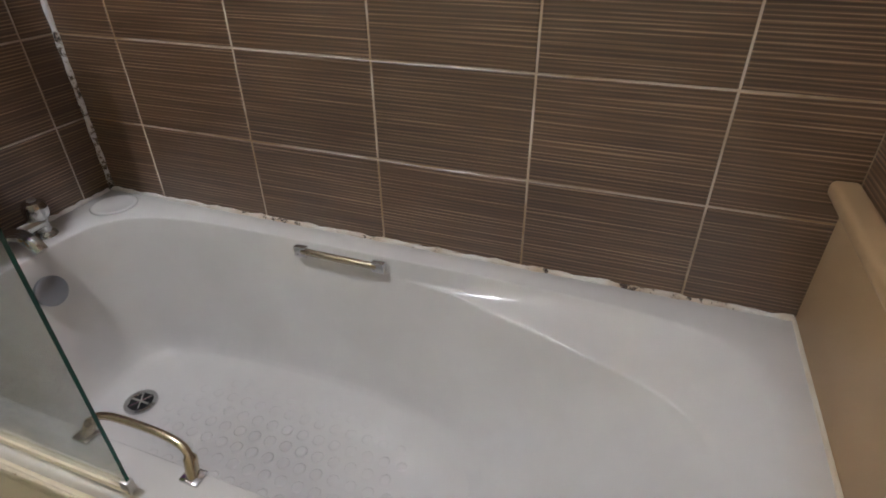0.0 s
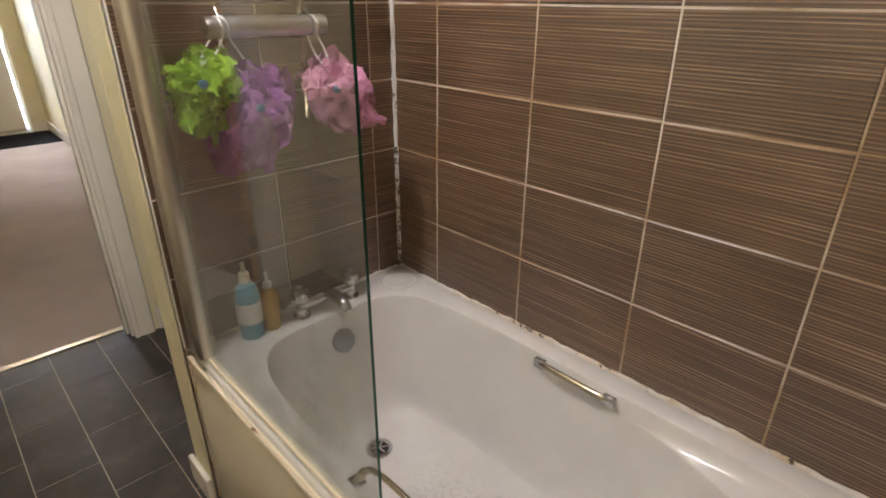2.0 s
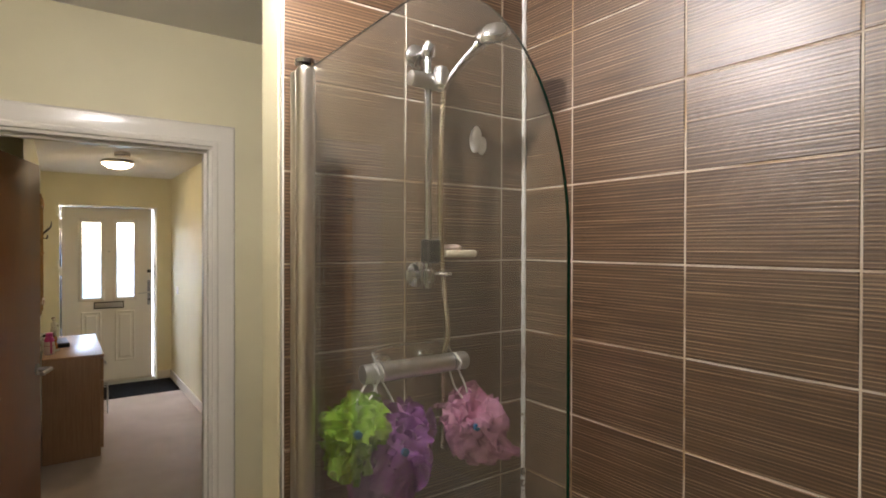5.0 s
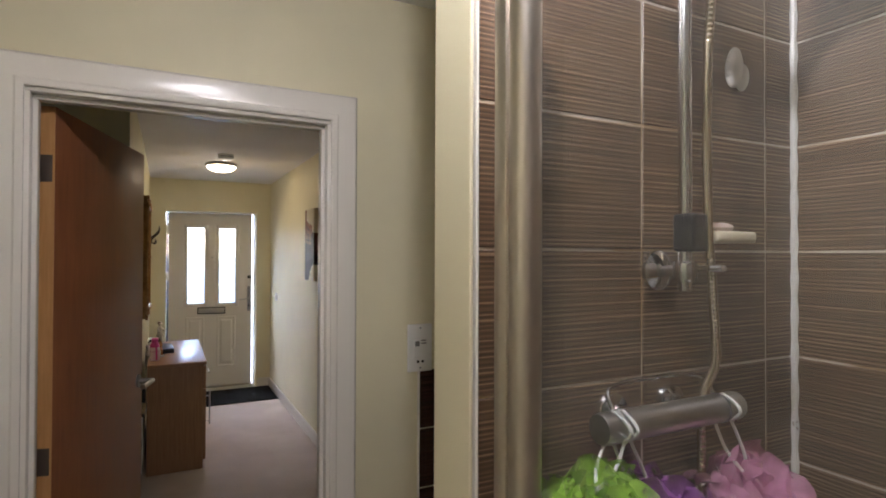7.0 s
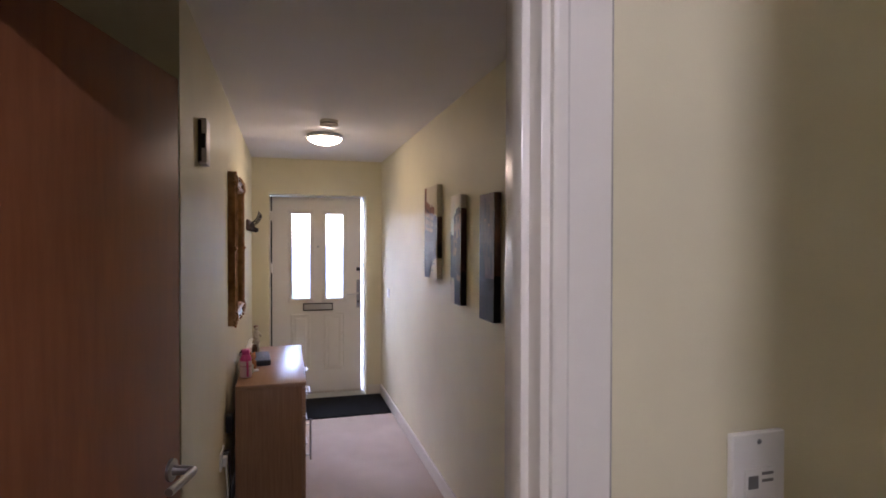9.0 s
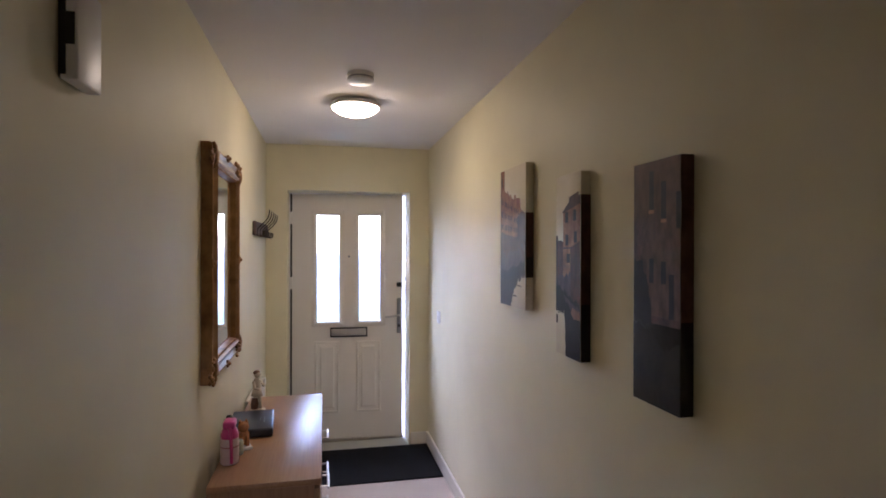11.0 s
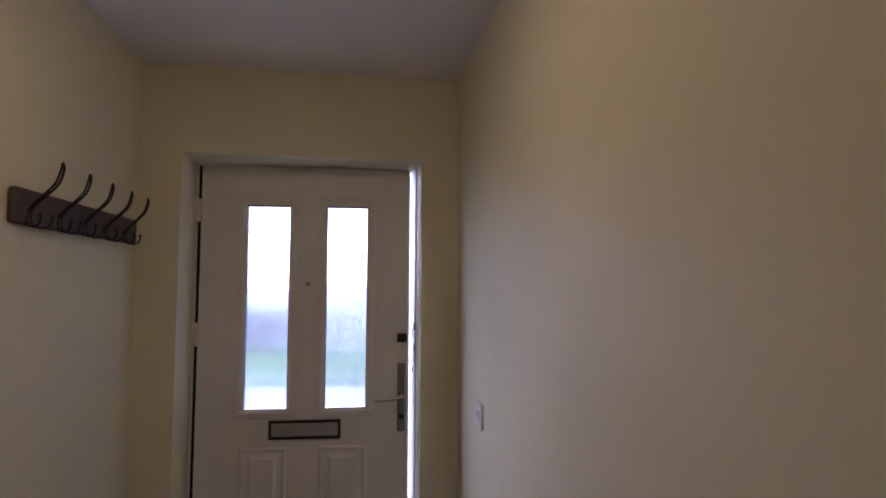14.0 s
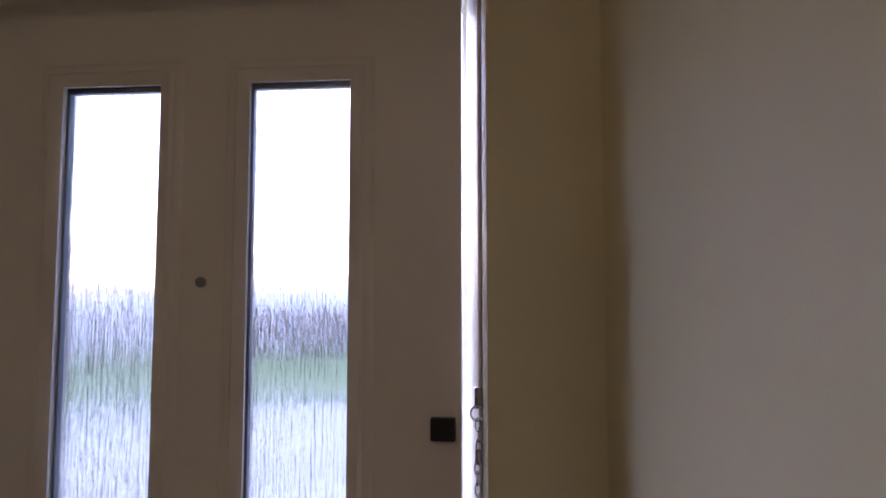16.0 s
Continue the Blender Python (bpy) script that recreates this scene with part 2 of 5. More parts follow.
def glass_mix(name, tint, gloss_rough, haze):
    """Clear sheet: passes light straight on, with Fresnel gloss and a little soap haze."""
    m = bpy.data.materials.new(name)
    m.use_nodes = True
    m.node_tree.nodes.remove(m.node_tree.nodes["Principled BSDF"])
    out = m.node_tree.nodes["Material Output"]
    clear = node(m, "ShaderNodeBsdfTransparent", Color=(*tint, 1))
    gloss = node(m, "ShaderNodeBsdfGlossy", Roughness=gloss_rough)
    film = node(m, "ShaderNodeBsdfDiffuse", Color=(0.75, 0.75, 0.72, 1))
    facing = node(m, "ShaderNodeLayerWeight", Blend=0.5)
    power = node(m, "ShaderNodeMath")
    power.operation = "POWER"
    power.inputs[1].default_value = 4.0
    link(m, facing.outputs["Facing"], power.inputs[0])
    fres = node(m, "ShaderNodeMapRange")
    fres.inputs["To Min"].default_value, fres.inputs["To Max"].default_value = 0.035, 0.85
    link(m, power.outputs[0], fres.inputs["Value"])
    a, b = node(m, "ShaderNodeMixShader"), node(m, "ShaderNodeMixShader")
    v = coords(m)
    spots = node(m, "ShaderNodeMapRange")
    spots.inputs["From Min"].default_value, spots.inputs["From Max"].default_value = 0.35, 0.75
    spots.inputs["To Min"].default_value, spots.inputs["To Max"].default_value = haze * 0.4, haze * 1.6
    link(m, noise_of(m, v, 6.0, 6, 0.7), spots.inputs["Value"])
    tall = node(m, "ShaderNodeSeparateXYZ")
    link(m, node(m, "ShaderNodeNewGeometry").outputs["Position"], tall.inputs[0])
    scum = node(m, "ShaderNodeMapRange")
    scum.inputs["From Min"].default_value, scum.inputs["From Max"].default_value = 0.56, 1.05
    scum.inputs["To Min"].default_value, scum.inputs["To Max"].default_value = 8.0, 1.0
    link(m, tall.outputs["Z"], scum.inputs["Value"])
    film_share = node(m, "ShaderNodeMath")
    film_share.operation = "MULTIPLY"
    link(m, spots.outputs[0], film_share.inputs[0])
    link(m, scum.outputs[0], film_share.inputs[1])
    link(m, film_share.outputs[0], a.inputs[0])
    link(m, clear.outputs[0], a.inputs[1])
    link(m, film.outputs[0], a.inputs[2])
    link(m, fres.outputs[0], b.inputs[0])
    link(m, a.outputs[0], b.inputs[1])
    link(m, gloss.outputs[0], b.inputs[2])
    link(m, b.outputs[0], out.inputs["Surface"])
    return m


SCREEN_GLASS = glass_mix("shower_screen_glass", (0.94, 0.96, 0.95), 0.02, 0.038)
GLASS_EDGE = material("green_glass_edge", (0.01, 0.07, 0.045), 0.15)


def rain_glass():
    m = bpy.data.materials.new("rain_textured_glass")
    m.use_nodes = True
    m.node_tree.nodes.remove(m.node_tree.nodes["Principled BSDF"])
    out = m.node_tree.nodes["Material Output"]
    v = coords(m, (1, 190, 9))
    fac = noise_of(m, v, 1.0, 3, 0.6)
    bump = node(m, "ShaderNodeBump", Strength=1.0, Distance=0.008)
    link(m, fac, bump.inputs["Height"])
    refr = node(m, "ShaderNodeBsdfRefraction", Roughness=0.05, IOR=1.25, Color=(0.97, 0.985, 0.98, 1))
    link(m, bump.outputs[0], refr.inputs["Normal"])
    clear = node(m, "ShaderNodeBsdfTransparent", Color=(0.95, 0.97, 0.96, 1))
    gloss = node(m, "ShaderNodeBsdfGlossy", Roughness=0.08)
    a, b = node(m, "ShaderNodeMixShader", Fac=0.12), node(m, "ShaderNodeMixShader", Fac=0.05)
    link(m, refr.outputs[0], a.inputs[1])
    link(m, clear.outputs[0], a.inputs[2])
    link(m, a.outputs[0], b.inputs[1])
    link(m, gloss.outputs[0], b.inputs[2])
    link(m, b.outputs[0], out.inputs["Surface"])
    return m


RAIN_GLASS = rain_glass()


def lamp_glass(name, colour, strength):
    m = material(name, (0.9, 0.9, 0.88), 0.3)
    b = m.node_tree.nodes["Principled BSDF"]
    b.inputs["Emission Color"].default_value = (*colour, 1)
    b.inputs["Emission Strength"].default_value = strength
    return m


HALL_BULB = lamp_glass("lit_opal_glass_hall", (1.0, 0.75, 0.42), HALL_LAMP)
BATH_BULB = lamp_glass("lit_opal_glass_bathroom", (1.0, 0.90, 0.78), BATH_LAMP)


def netting(name, colour):
    m = material(name, colour, 0.7)
    b = m.node_tree.nodes["Principled BSDF"]
    v = coords(m)
    coloured(m, ramp(m, noise_of(m, v, 60, 3), [(0.3, shade(colour, 0.75)), (0.7, tuple(min(1, c * 1.15) for c in colour))]))
    b.inputs["Alpha"].default_value = 0.48
    return m


GREEN_NET = netting("lime_netting", (0.42, 0.72, 0.05))
PURPLE_NET = netting("purple_netting", (0.52, 0.17, 0.62))
PINK_NET = netting("pink_netting", (0.85, 0.40, 0.62))


def ground_material(name, a, b, scale):
    m = material(name, a, 0.95, 0, 0.1)
    v = coords(m)
    coloured(m, ramp(m, noise_of(m, v, scale, 5, 0.65), [(0.35, a), (0.65, b)]))
    bumped(m, noise_of(m, v, scale * 6, 3), 0.6, 0.02)
    return m


GRASS = ground_material("lawn_grass", (0.13, 0.19, 0.09), (0.20, 0.26, 0.14), 3.0)
PAVING = ground_material("pale_paving", (0.36, 0.37, 0.33), (0.50, 0.50, 0.46), 0.7)
ROAD = ground_material("far_ground", (0.34, 0.35, 0.32), (0.44, 0.44, 0.42), 0.4)
HEDGE = ground_material("brown_hedge_leaves", (0.14, 0.06, 0.022), (0.23, 0.115, 0.05), 9.0)
# shade put into the wall colour of the added house
HOUSE_SHADE = plain_paint("shaded_house_wall", (0.10, 0.115, 0.135), 0.8, 0.004, 0.05)
ROOF_GREY = material("grey_roof", (0.12, 0.12, 0.13), 0.8)


# ---- building helpers
def thing(name, at=(0, 0, 0), label="", category="", group="", kind=""):
    e = new(name)
    e.empty_display_size = 0.05
    e.matrix_world = Matrix.Translation(at)
    return tagged(e, label, category, group, kind)


def mesh_from(bm, name, mats, smooth=False):
    bmesh.ops.recalc_face_normals(bm, faces=bm.faces)
    me = bpy.data.meshes.new(name)
    bm.to_mesh(me)
    bm.free()
    for m in mats if isinstance(mats, (list, tuple)) else [mats]:
        me.materials.append(m)
    if smooth:
        for p in me.polygons:
            p.use_smooth = True
        if smooth != "all":
            me.set_sharp_from_angle(angle=radians(38))
    return me


def part(name, bm, mats, parent, label="", smooth=True, at=None):
    ob = new(name, mesh_from(bm, name, mats, smooth))
    ob.parent = parent
    if at is not None:
        ob.matrix_basis = at
    return tagged(ob, label)


def solid(name, bm, mats, label="", category="", kind="structure", smooth=False):
    return tagged(new(name, mesh_from(bm, name, mats, smooth)), label, category, "", kind)


def add_box(bm, lo, hi, bevel=0.0, segs=2, mat=0):
    m = Matrix.LocRotScale([(a + b) / 2 for a, b in zip(lo, hi)], None, [abs(b - a) for a, b in zip(lo, hi)])
    made = bmesh.ops.create_cube(bm, size=1.0, matrix=m)["verts"]
    faces = {f for v in made for f in v.link_faces}
    for f in faces:
        f.material_index = mat
    if bevel:
        edges = {e for v in made for e in v.link_edges}
        res = bmesh.ops.bevel(bm, geom=list(edges), offset=bevel, segments=segs, affect="EDGES", profile=0.5)
        for f in res["faces"]:
            f.material_index = mat
    return bm


def box(lo, hi, bevel=0.0, segs=2):
    return add_box(bmesh.new(), lo, hi, bevel, segs)


def add_ring_loft(bm, rings, closed=True, caps=True, mat=0):
    """Joins rings of points (all of one length) with quads."""
    rows = [[bm.verts.new(p) for p in r] for r in rings]
    n = len(rows[0])
    for a, b in zip(rows, rows[1:]):
        for i in range(n if closed else n - 1):
            j = (i + 1) % n
            f = bm.faces.new((a[i], a[j], b[j], b[i]))
            f.material_index = mat
    if caps and closed:
        for r in (rows[0], rows[-1]):
            try:
                bm.faces.new(r).material_index = mat
            except ValueError:
                pass
    return bm


def add_lathe(bm, profile, at=(0, 0, 0), axis="Z", n=24, mat=0):
    """Turns (radius, height) pairs about an axis through at."""
    rings = []
    for r, h in profile:
        ring = []
        for i in range(n):
            a = 2 * math.pi * i / n
            p = (r * math.cos(a), r * math.sin(a), h)
            if axis == "X":
                p = (p[2], p[0], p[1])
            elif axis == "Y":
                p = (p[1], p[2], p[0])
            ring.append((p[0] + at[0], p[1] + at[1], p[2] + at[2]))
        rings.append(ring)
    return add_ring_loft(bm, rings, mat=mat)


def lathe(profile, at=(0, 0, 0), axis="Z", n=24):
    return add_lathe(bmesh.new(), profile, at, axis, n)


def add_tube(bm, points, radius, n=10, mat=0):
    """A round bar along a line of points; radius may be a list."""
    pts = [Vector(p) for p in points]
    rings, side = [], None
    for i, p in enumerate(pts):
        ahead = (pts[min(i + 1, len(pts) - 1)] - pts[max(i - 1, 0)]).normalized()
        if side is None:
            side = ahead.orthogonal().normalized()
        side = (side - ahead * side.dot(ahead)).normalized()
        up = ahead.cross(side)
        r = radius[i] if isinstance(radius, (list, tuple)) else radius
        rings.append([p + r * (math.cos(2 * math.pi * k / n) * side + math.sin(2 * math.pi * k / n) * up) for k in range(n)])
    return add_ring_loft(bm, rings, mat=mat)


def tube(points, radius, n=10):
    return add_tube(bmesh.new(), points, radius, n)


def curve_through(points, steps=8):
    """A smooth line through points."""
    p = [Vector(q) for q in points]
    p = [2 * p[0] - p[1], *p, 2 * p[-1] - p[-2]]
    out = []
    for i in range(1, len(p) - 2):
        for k in range(steps):
            t = k / steps
            out.append(0.5 * (2 * p[i] + (p[i + 1] - p[i - 1]) * t + (2 * p[i - 1] - 5 * p[i] + 4 * p[i + 1] - p[i + 2]) * t * t + (3 * p[i] - p[i - 1] - 3 * p[i + 1] + p[i + 2]) * t ** 3))
    return out + [p[-2]]


def slab(axis, at, thick, u, v, holes=()):
    """A wall across an axis ('x' or 'y' or 'z') from at to at + thick, over u and v, with rectangular holes (u0, u1, v0, v1)."""
    bm = bmesh.new()
    us = sorted({*u, *(h[0] for h in holes), *(h[1] for h in holes)})
    vs = sorted({*v, *(h[2] for h in holes), *(h[3] for h in holes)})
    us, vs = [a for a in us if u[0] <= a <= u[1]], [a for a in vs if v[0] <= a <= v[1]]

    def inside(i, j):
        if not (0 <= i < len(us) - 1 and 0 <= j < len(vs) - 1):
            return False
        cu, cv = (us[i] + us[i + 1]) / 2, (vs[j] + vs[j + 1]) / 2
        return not any(h[0] < cu < h[1] and h[2] < cv < h[3] for h in holes)

    def place(d, a, b):
        return {"x": (d, a, b), "y": (a, d, b), "z": (a, b, d)}[axis]

    cache = {}

    def vert(k, i, j):
        key = (k, i, j)
        if key not in cache:
            cache[key] = bm.verts.new(place(at + thick * k, us[i], vs[j]))
        return cache[key]

    for i in range(len(us) - 1):
        for j in range(len(vs) - 1):
            if not inside(i, j):
                continue
            for k in (0, 1):
                bm.faces.new((vert(k, i, j), vert(k, i + 1, j), vert(k, i + 1, j + 1), vert(k, i, j + 1)))
            for di, dj, a, b in ((-1, 0, (0, 0), (0, 1)), (1, 0, (1, 0), (1, 1)), (0, -1, (0, 0), (1, 0)), (0, 1, (0, 1), (1, 1))):
                if not inside(i + di, j + dj):
                    p, q = (i + a[0], j + a[1]), (i + b[0], j + b[1])
                    bm.faces.new((vert(0, *p), vert(0, *q), vert(1, *q), vert(1, *p)))
    return bm


def add_ball(bm, at, r, squash=(1, 1, 1), n=12, mat=0):
    made = bmesh.ops.create_uvsphere(bm, u_segments=n, v_segments=max(6, n // 2 + 2), radius=1.0, matrix=Matrix.LocRotScale(at, None, [r * s for s in squash]))["verts"]
    for f in {f for v in made for f in v.link_faces}:
        f.material_index = mat
    return bm

# ---- large structure
BACK, TAP, END, RIM = 0.735, -0.857, 0.846, 0.545
LEFT, FRONT, HALL_TOP, BATH_TOP = -0.545, -7.0, 2.415, 2.452
DOOR_X0, DOOR_X1, JAMB_L, JAMB_R, HEAD = -2.07, -1.962, -0.702, 0.086, 1.995
DEEP = 0.0018  # how far the tile faces stand off the grout bed

wall_bath = solid("wall_1", slab("y", BACK + DEEP, 0.12, (DOOR_X1, 0.98), (0, BATH_TOP)), GROUT, "tiled wall behind the bath with pale grout", "wall")
wall_tap = solid("wall_2", slab("x", TAP - DEEP, -0.10, (0.006, BACK + DEEP), (0, BATH_TOP)), [GROUT], "tiled stub wall at the tap end of the bath", "wall")
wall_end = solid("wall_3", slab("x", END + DEEP, 0.12, (-1.42, BACK + DEEP), (0, BATH_TOP)), GROUT, "tiled wall at the foot of the bath", "wall")
solid("wall_4", slab("y", -1.12, 0.12, (DOOR_X1, END + DEEP), (0, BATH_TOP)), CREAM, "plain cream painted bathroom wall", "wall")
wall_door = solid("wall_5", slab("x", DOOR_X0, DOOR_X1 - DOOR_X0, (-1.9, BACK + 0.12), (0, BATH_TOP + 0.1), [(JAMB_L - 0.022, JAMB_R + 0.022, -1, HEAD + 0.022)]), CREAM, "cream painted wall round the bathroom doorway", "wall")
# plaster cheek and edge of the stub wall
solid("wall_6", box((TAP - 0.113, 0.0, 0), (TAP - 0.107, BACK + DEEP, BATH_TOP)), CREAM, "cream painted back of the stub wall", "wall")
solid("wall_7", box((TAP - 0.113, -0.006, 0), (TAP - 0.001, 0.0, BATH_TOP), 0.002), CREAM, "cream painted end of the stub wall", "wall")
solid("wall_8", slab("y", BACK, 0.12, (FRONT - 0.3, DOOR_X0), (0, HALL_TOP)), CREAM, "long cream painted hall wall hung with canvases", "wall")
solid("wall_9", slab("y", LEFT, -0.12, (FRONT - 0.3, -3.27), (0, HALL_TOP)), CREAM, "cream painted hall wall with a gilt mirror", "wall")
solid("wall_10", slab("x", -3.27, -0.12, (-1.9, LEFT - 0.12), (0, HALL_TOP)), CREAM, "cream painted return wall in the hall", "wall")
solid("wall_11", slab("y", -1.9, -0.12, (-3.39, DOOR_X1), (0, HALL_TOP)), CREAM, "cream painted end wall of the side passage", "wall")
OPEN_L, OPEN_R, OPEN_TOP = -0.385, 0.578, 2.06
solid("wall_12", slab("x", FRONT, -0.30, (LEFT, BACK), (0, HALL_TOP), [(OPEN_L, OPEN_R, -1, OPEN_TOP)]), CREAM, "cream painted wall round the front door", "wall")

floor_bath = solid("floor_1", box((DOOR_X0 + 0.002, -1.42, -0.12), (0.98, BACK + 0.1, -0.002)), FLOOR_GROUT, "bathroom floor of dark slate tiles", "floor")
solid("floor_2", box((FRONT, -1.95, -0.12), (DOOR_X0, BACK, 0.0)), CARPET, "beige hall carpet", "floor")
solid("ceiling_1", slab("z", BATH_TOP, 0.1, (DOOR_X1, 0.98), (-1.42, BACK + 0.1)), WHITE_CEIL, "white bathroom ceiling", "ceiling")
solid("ceiling_2", slab("z", HALL_TOP, 0.1, (FRONT - 0.3, DOOR_X0), (-2.0, BACK + 0.1)), WHITE_CEIL, "white hall ceiling", "ceiling")
solid("threshold", box((DOOR_X0 - 0.018, JAMB_L, -0.002), (DOOR_X0 + 0.016, JAMB_R, 0.006), 0.003), ALU, "worn metal strip between carpet and tiles", "threshold")
solid("door_mat_floor", box((FRONT - 0.21, OPEN_L, -0.1), (FRONT, OPEN_R, 0.0)), PAVING, "sill below the front door", "sill")


# skirting with a rounded top
def skirting(name, lo, hi, label="white painted skirting board"):
    solid(name, box(lo, hi, 0.006, 3), GLOSS_WHITE, label, "skirting")


skirting("baseboard_1", (FRONT, BACK - 0.016, 0), (DOOR_X0 - 0.02, BACK - 0.001, 0.105))
skirting("baseboard_2", (FRONT + 0.001, OPEN_R + 0.01, 0), (FRONT + 0.016, BACK - 0.017, 0.105))
skirting("baseboard_3", (FRONT + 0.001, LEFT + 0.001, 0), (FRONT + 0.016, OPEN_L - 0.01, 0.105))
skirting("baseboard_4", (FRONT + 0.018, LEFT + 0.001, 0), (-3.27, LEFT + 0.016, 0.105))
skirting("baseboard_5", (TAP - 0.13, -0.024, 0), (TAP + 0.012, -0.007, 0.10), "chipped white skirting block at the stub wall")
skirting("baseboard_6", (DOOR_X1 + 0.001, JAMB_R + 0.115, 0), (DOOR_X1 + 0.016, BACK, 0.11))


# doorway of the bathroom: lining, stop and moulded architrave
def doorway():
    d = thing("door_frame", (DOOR_X0, 0, 0), "white gloss painted door lining and moulded architrave", "door frame", "", "structure")
    x0, x1 = -0.004, DOOR_X1 - DOOR_X0 + 0.004
    for name, lo, hi in (("jamb", (x0, JAMB_R, 0.007), (x1, JAMB_R + 0.022, HEAD)), ("jamb", (x0, JAMB_L - 0.022, 0.007), (x1, JAMB_L, HEAD)), ("head", (x0, JAMB_L - 0.022, HEAD), (x1, JAMB_R + 0.022, HEAD + 0.022))):
        part(name, box(lo, hi, 0.002), GLOSS_WHITE, d)
    for name, lo, hi in (("stop", (0.042, JAMB_R - 0.012, 0.007), (0.080, JAMB_R, HEAD - 0.012)), ("stop", (0.042, JAMB_L, 0.007), (0.080, JAMB_L + 0.012, HEAD - 0.012)), ("stop", (0.042, JAMB_L, HEAD - 0.012), (0.080, JAMB_R, HEAD))):
        part(name, box(lo, hi, 0.002), GLOSS_WHITE, d)
    # moulded trim swept round the opening on both faces
    profile = [(0.0, 0.0), (0.0, 0.012), (0.006, 0.017), (0.016, 0.018), (0.022, 0.013), (0.030, 0.013), (0.060, 0.018), (0.078, 0.016), (0.086, 0.008), (0.088, 0.0)]
    for face, sign in ((x1 - 0.003, 1), (x0 + 0.003, -1)):
        bm = bmesh.new()
        a, b, h = JAMB_L - 0.012, JAMB_R + 0.012, HEAD + 0.012
        rings = []
        for corner in ((a, 0.0, -1, 0), (a, h, -1, 1), (b, h, 1, 1), (b, 0.0, 1, 0)):
            y, z, sy, sz = corner
            rings.append([(face + sign * p, y + sy * w, max(0.0, z + sz * w)) for w, p in profile])
        add_ring_loft(bm, rings, closed=True)
        part("architrave", bm, GLOSS_WHITE, d)
    return d


doorway()


# ---- the bath
def bath():
    t = thing("bathtub", (0, 0, 0), "white acrylic bathtub with grips and mouldy sealant, water stains", "bathtub")
    n = 120

    def ring(x0, x1, y0, y1, q, z, right=None):
        cx, cy, hx, hy = (x0 + x1) / 2, (y0 + y1) / 2, (x1 - x0) / 2, (y1 - y0) / 2
        out = []
        for i in range(n):
            a = 2 * math.pi * i / n
            c, s = math.cos(a), math.sin(a)
            p = q if c < 0 or not right else right
            x = cx + hx * math.copysign(abs(c) ** (2 / p), c)
            y = cy + hy * math.copysign(abs(s) ** (2 / p), s)
            out.append((x, y, z))
        return out

    x0, x1, y0, y1 = TAP + 0.001, END - 0.001, 0.018, BACK - 0.001
    rings = [ring(x0, x1, y0, y1, 60, RIM - 0.055), ring(x0, x1, y0, y1, 60, RIM - 0.012), ring(x0 + 0.001, x1 - 0.001, y0 + 0.004, y1 - 0.001, 60, RIM - 0.003), ring(x0 + 0.003, x1 - 0.003, y0 + 0.012, y1 - 0.003, 60, RIM)]
    # from the inner lip down to the floor: lip shape, floor shape, (inward, down)
    lip, low = (-0.735, 0.775, 0.088, 0.668, 5.0), (-0.640, 0.300, 0.165, 0.595, 3.6)
    steps = [(-0.035, 0.0), (-0.012, 0.002), (0.0, 0.012), (0.02, 0.035), (0.05, 0.08), (0.10, 0.17), (0.17, 0.30), (0.26, 0.46), (0.36, 0.62), (0.47, 0.77), (0.60, 0.89), (0.74, 0.955), (0.88, 0.985), (1.0, 1.0)]
    depth = RIM - 0.165

    def inward(d):
        for (k0, d0), (k1, d1) in zip(steps, steps[1:]):
            if d <= d1:
                return k0 + (k1 - k0) * (d - d0) / max(1e-6, d1 - d0)
        return 1.0

    def armrest(d, c, s):
        """A gently falling shelf for the arms, ending in a crease, that fades into the sloping back."""
        k, crest = inward(d), 0.13
        if c <= 0:
            return k
        u = min(1.0, c / 0.55)
        w = u * u * (3 - 2 * u)
        shelf = 0.36 * (d / crest) if d < crest else 0.36 + 0.64 * inward((d - crest) / (1 - crest))
        e = max(0.0, min(1.0, (c - 0.72) / 0.28))
        e = e * e * (3 - 2 * e)
        shelf += (d ** 0.85 - shelf) * e
        return k + (shelf - k) * w

    downs = [0.0, 0.002, 0.012, 0.025, 0.04] + [0.055, 0.075, 0.10, 0.120, 0.127, 0.133, 0.142, 0.157] + [0.18 + 0.0325 * i for i in range(25)] + [0.972, 0.988, 1.0]
    for j, d in enumerate(downs):
        pts = []
        for i in range(n):
            a = 2 * math.pi * i / n
            c, s = math.cos(a), math.sin(a)
            k = steps[0][0] if j == 0 else armrest(d, c, s)
            vals = [p + (q - p) * k for p, q in zip(lip, low)]
            p = 5.0 - 2.8 * min(1.0, d / 0.13) if c >= 0 else vals[4]
            hx, hy = (vals[1] - vals[0]) / 2, (vals[3] - vals[2]) / 2
            pts.append(((vals[0] + vals[1]) / 2 + hx * math.copysign(abs(c) ** (2 / p), c), (vals[2] + vals[3]) / 2 + hy * math.copysign(abs(s) ** (2 / p), s), RIM - d * depth))
        rings.append(pts)
    cx, cy = (low[0] + low[1]) / 2, (low[2] + low[3]) / 2
    for s in (0.75, 0.5, 0.25, 0.06):
        rings.append(ring(cx + (low[0] - cx) * s, cx + (low[1] - cx) * s, cy + (low[2] - cy) * s, cy + (low[3] - cy) * s, 2.6 + s, 0.165 - 0.003 * (1 - s)))
    bm = bmesh.new()
    add_ring_loft(bm, rings, caps=False)
    bm.verts.ensure_lookup_table()
    bm.faces.new(bm.verts[-n:])
    part("shell", bm, ENAMEL, t, smooth="all")
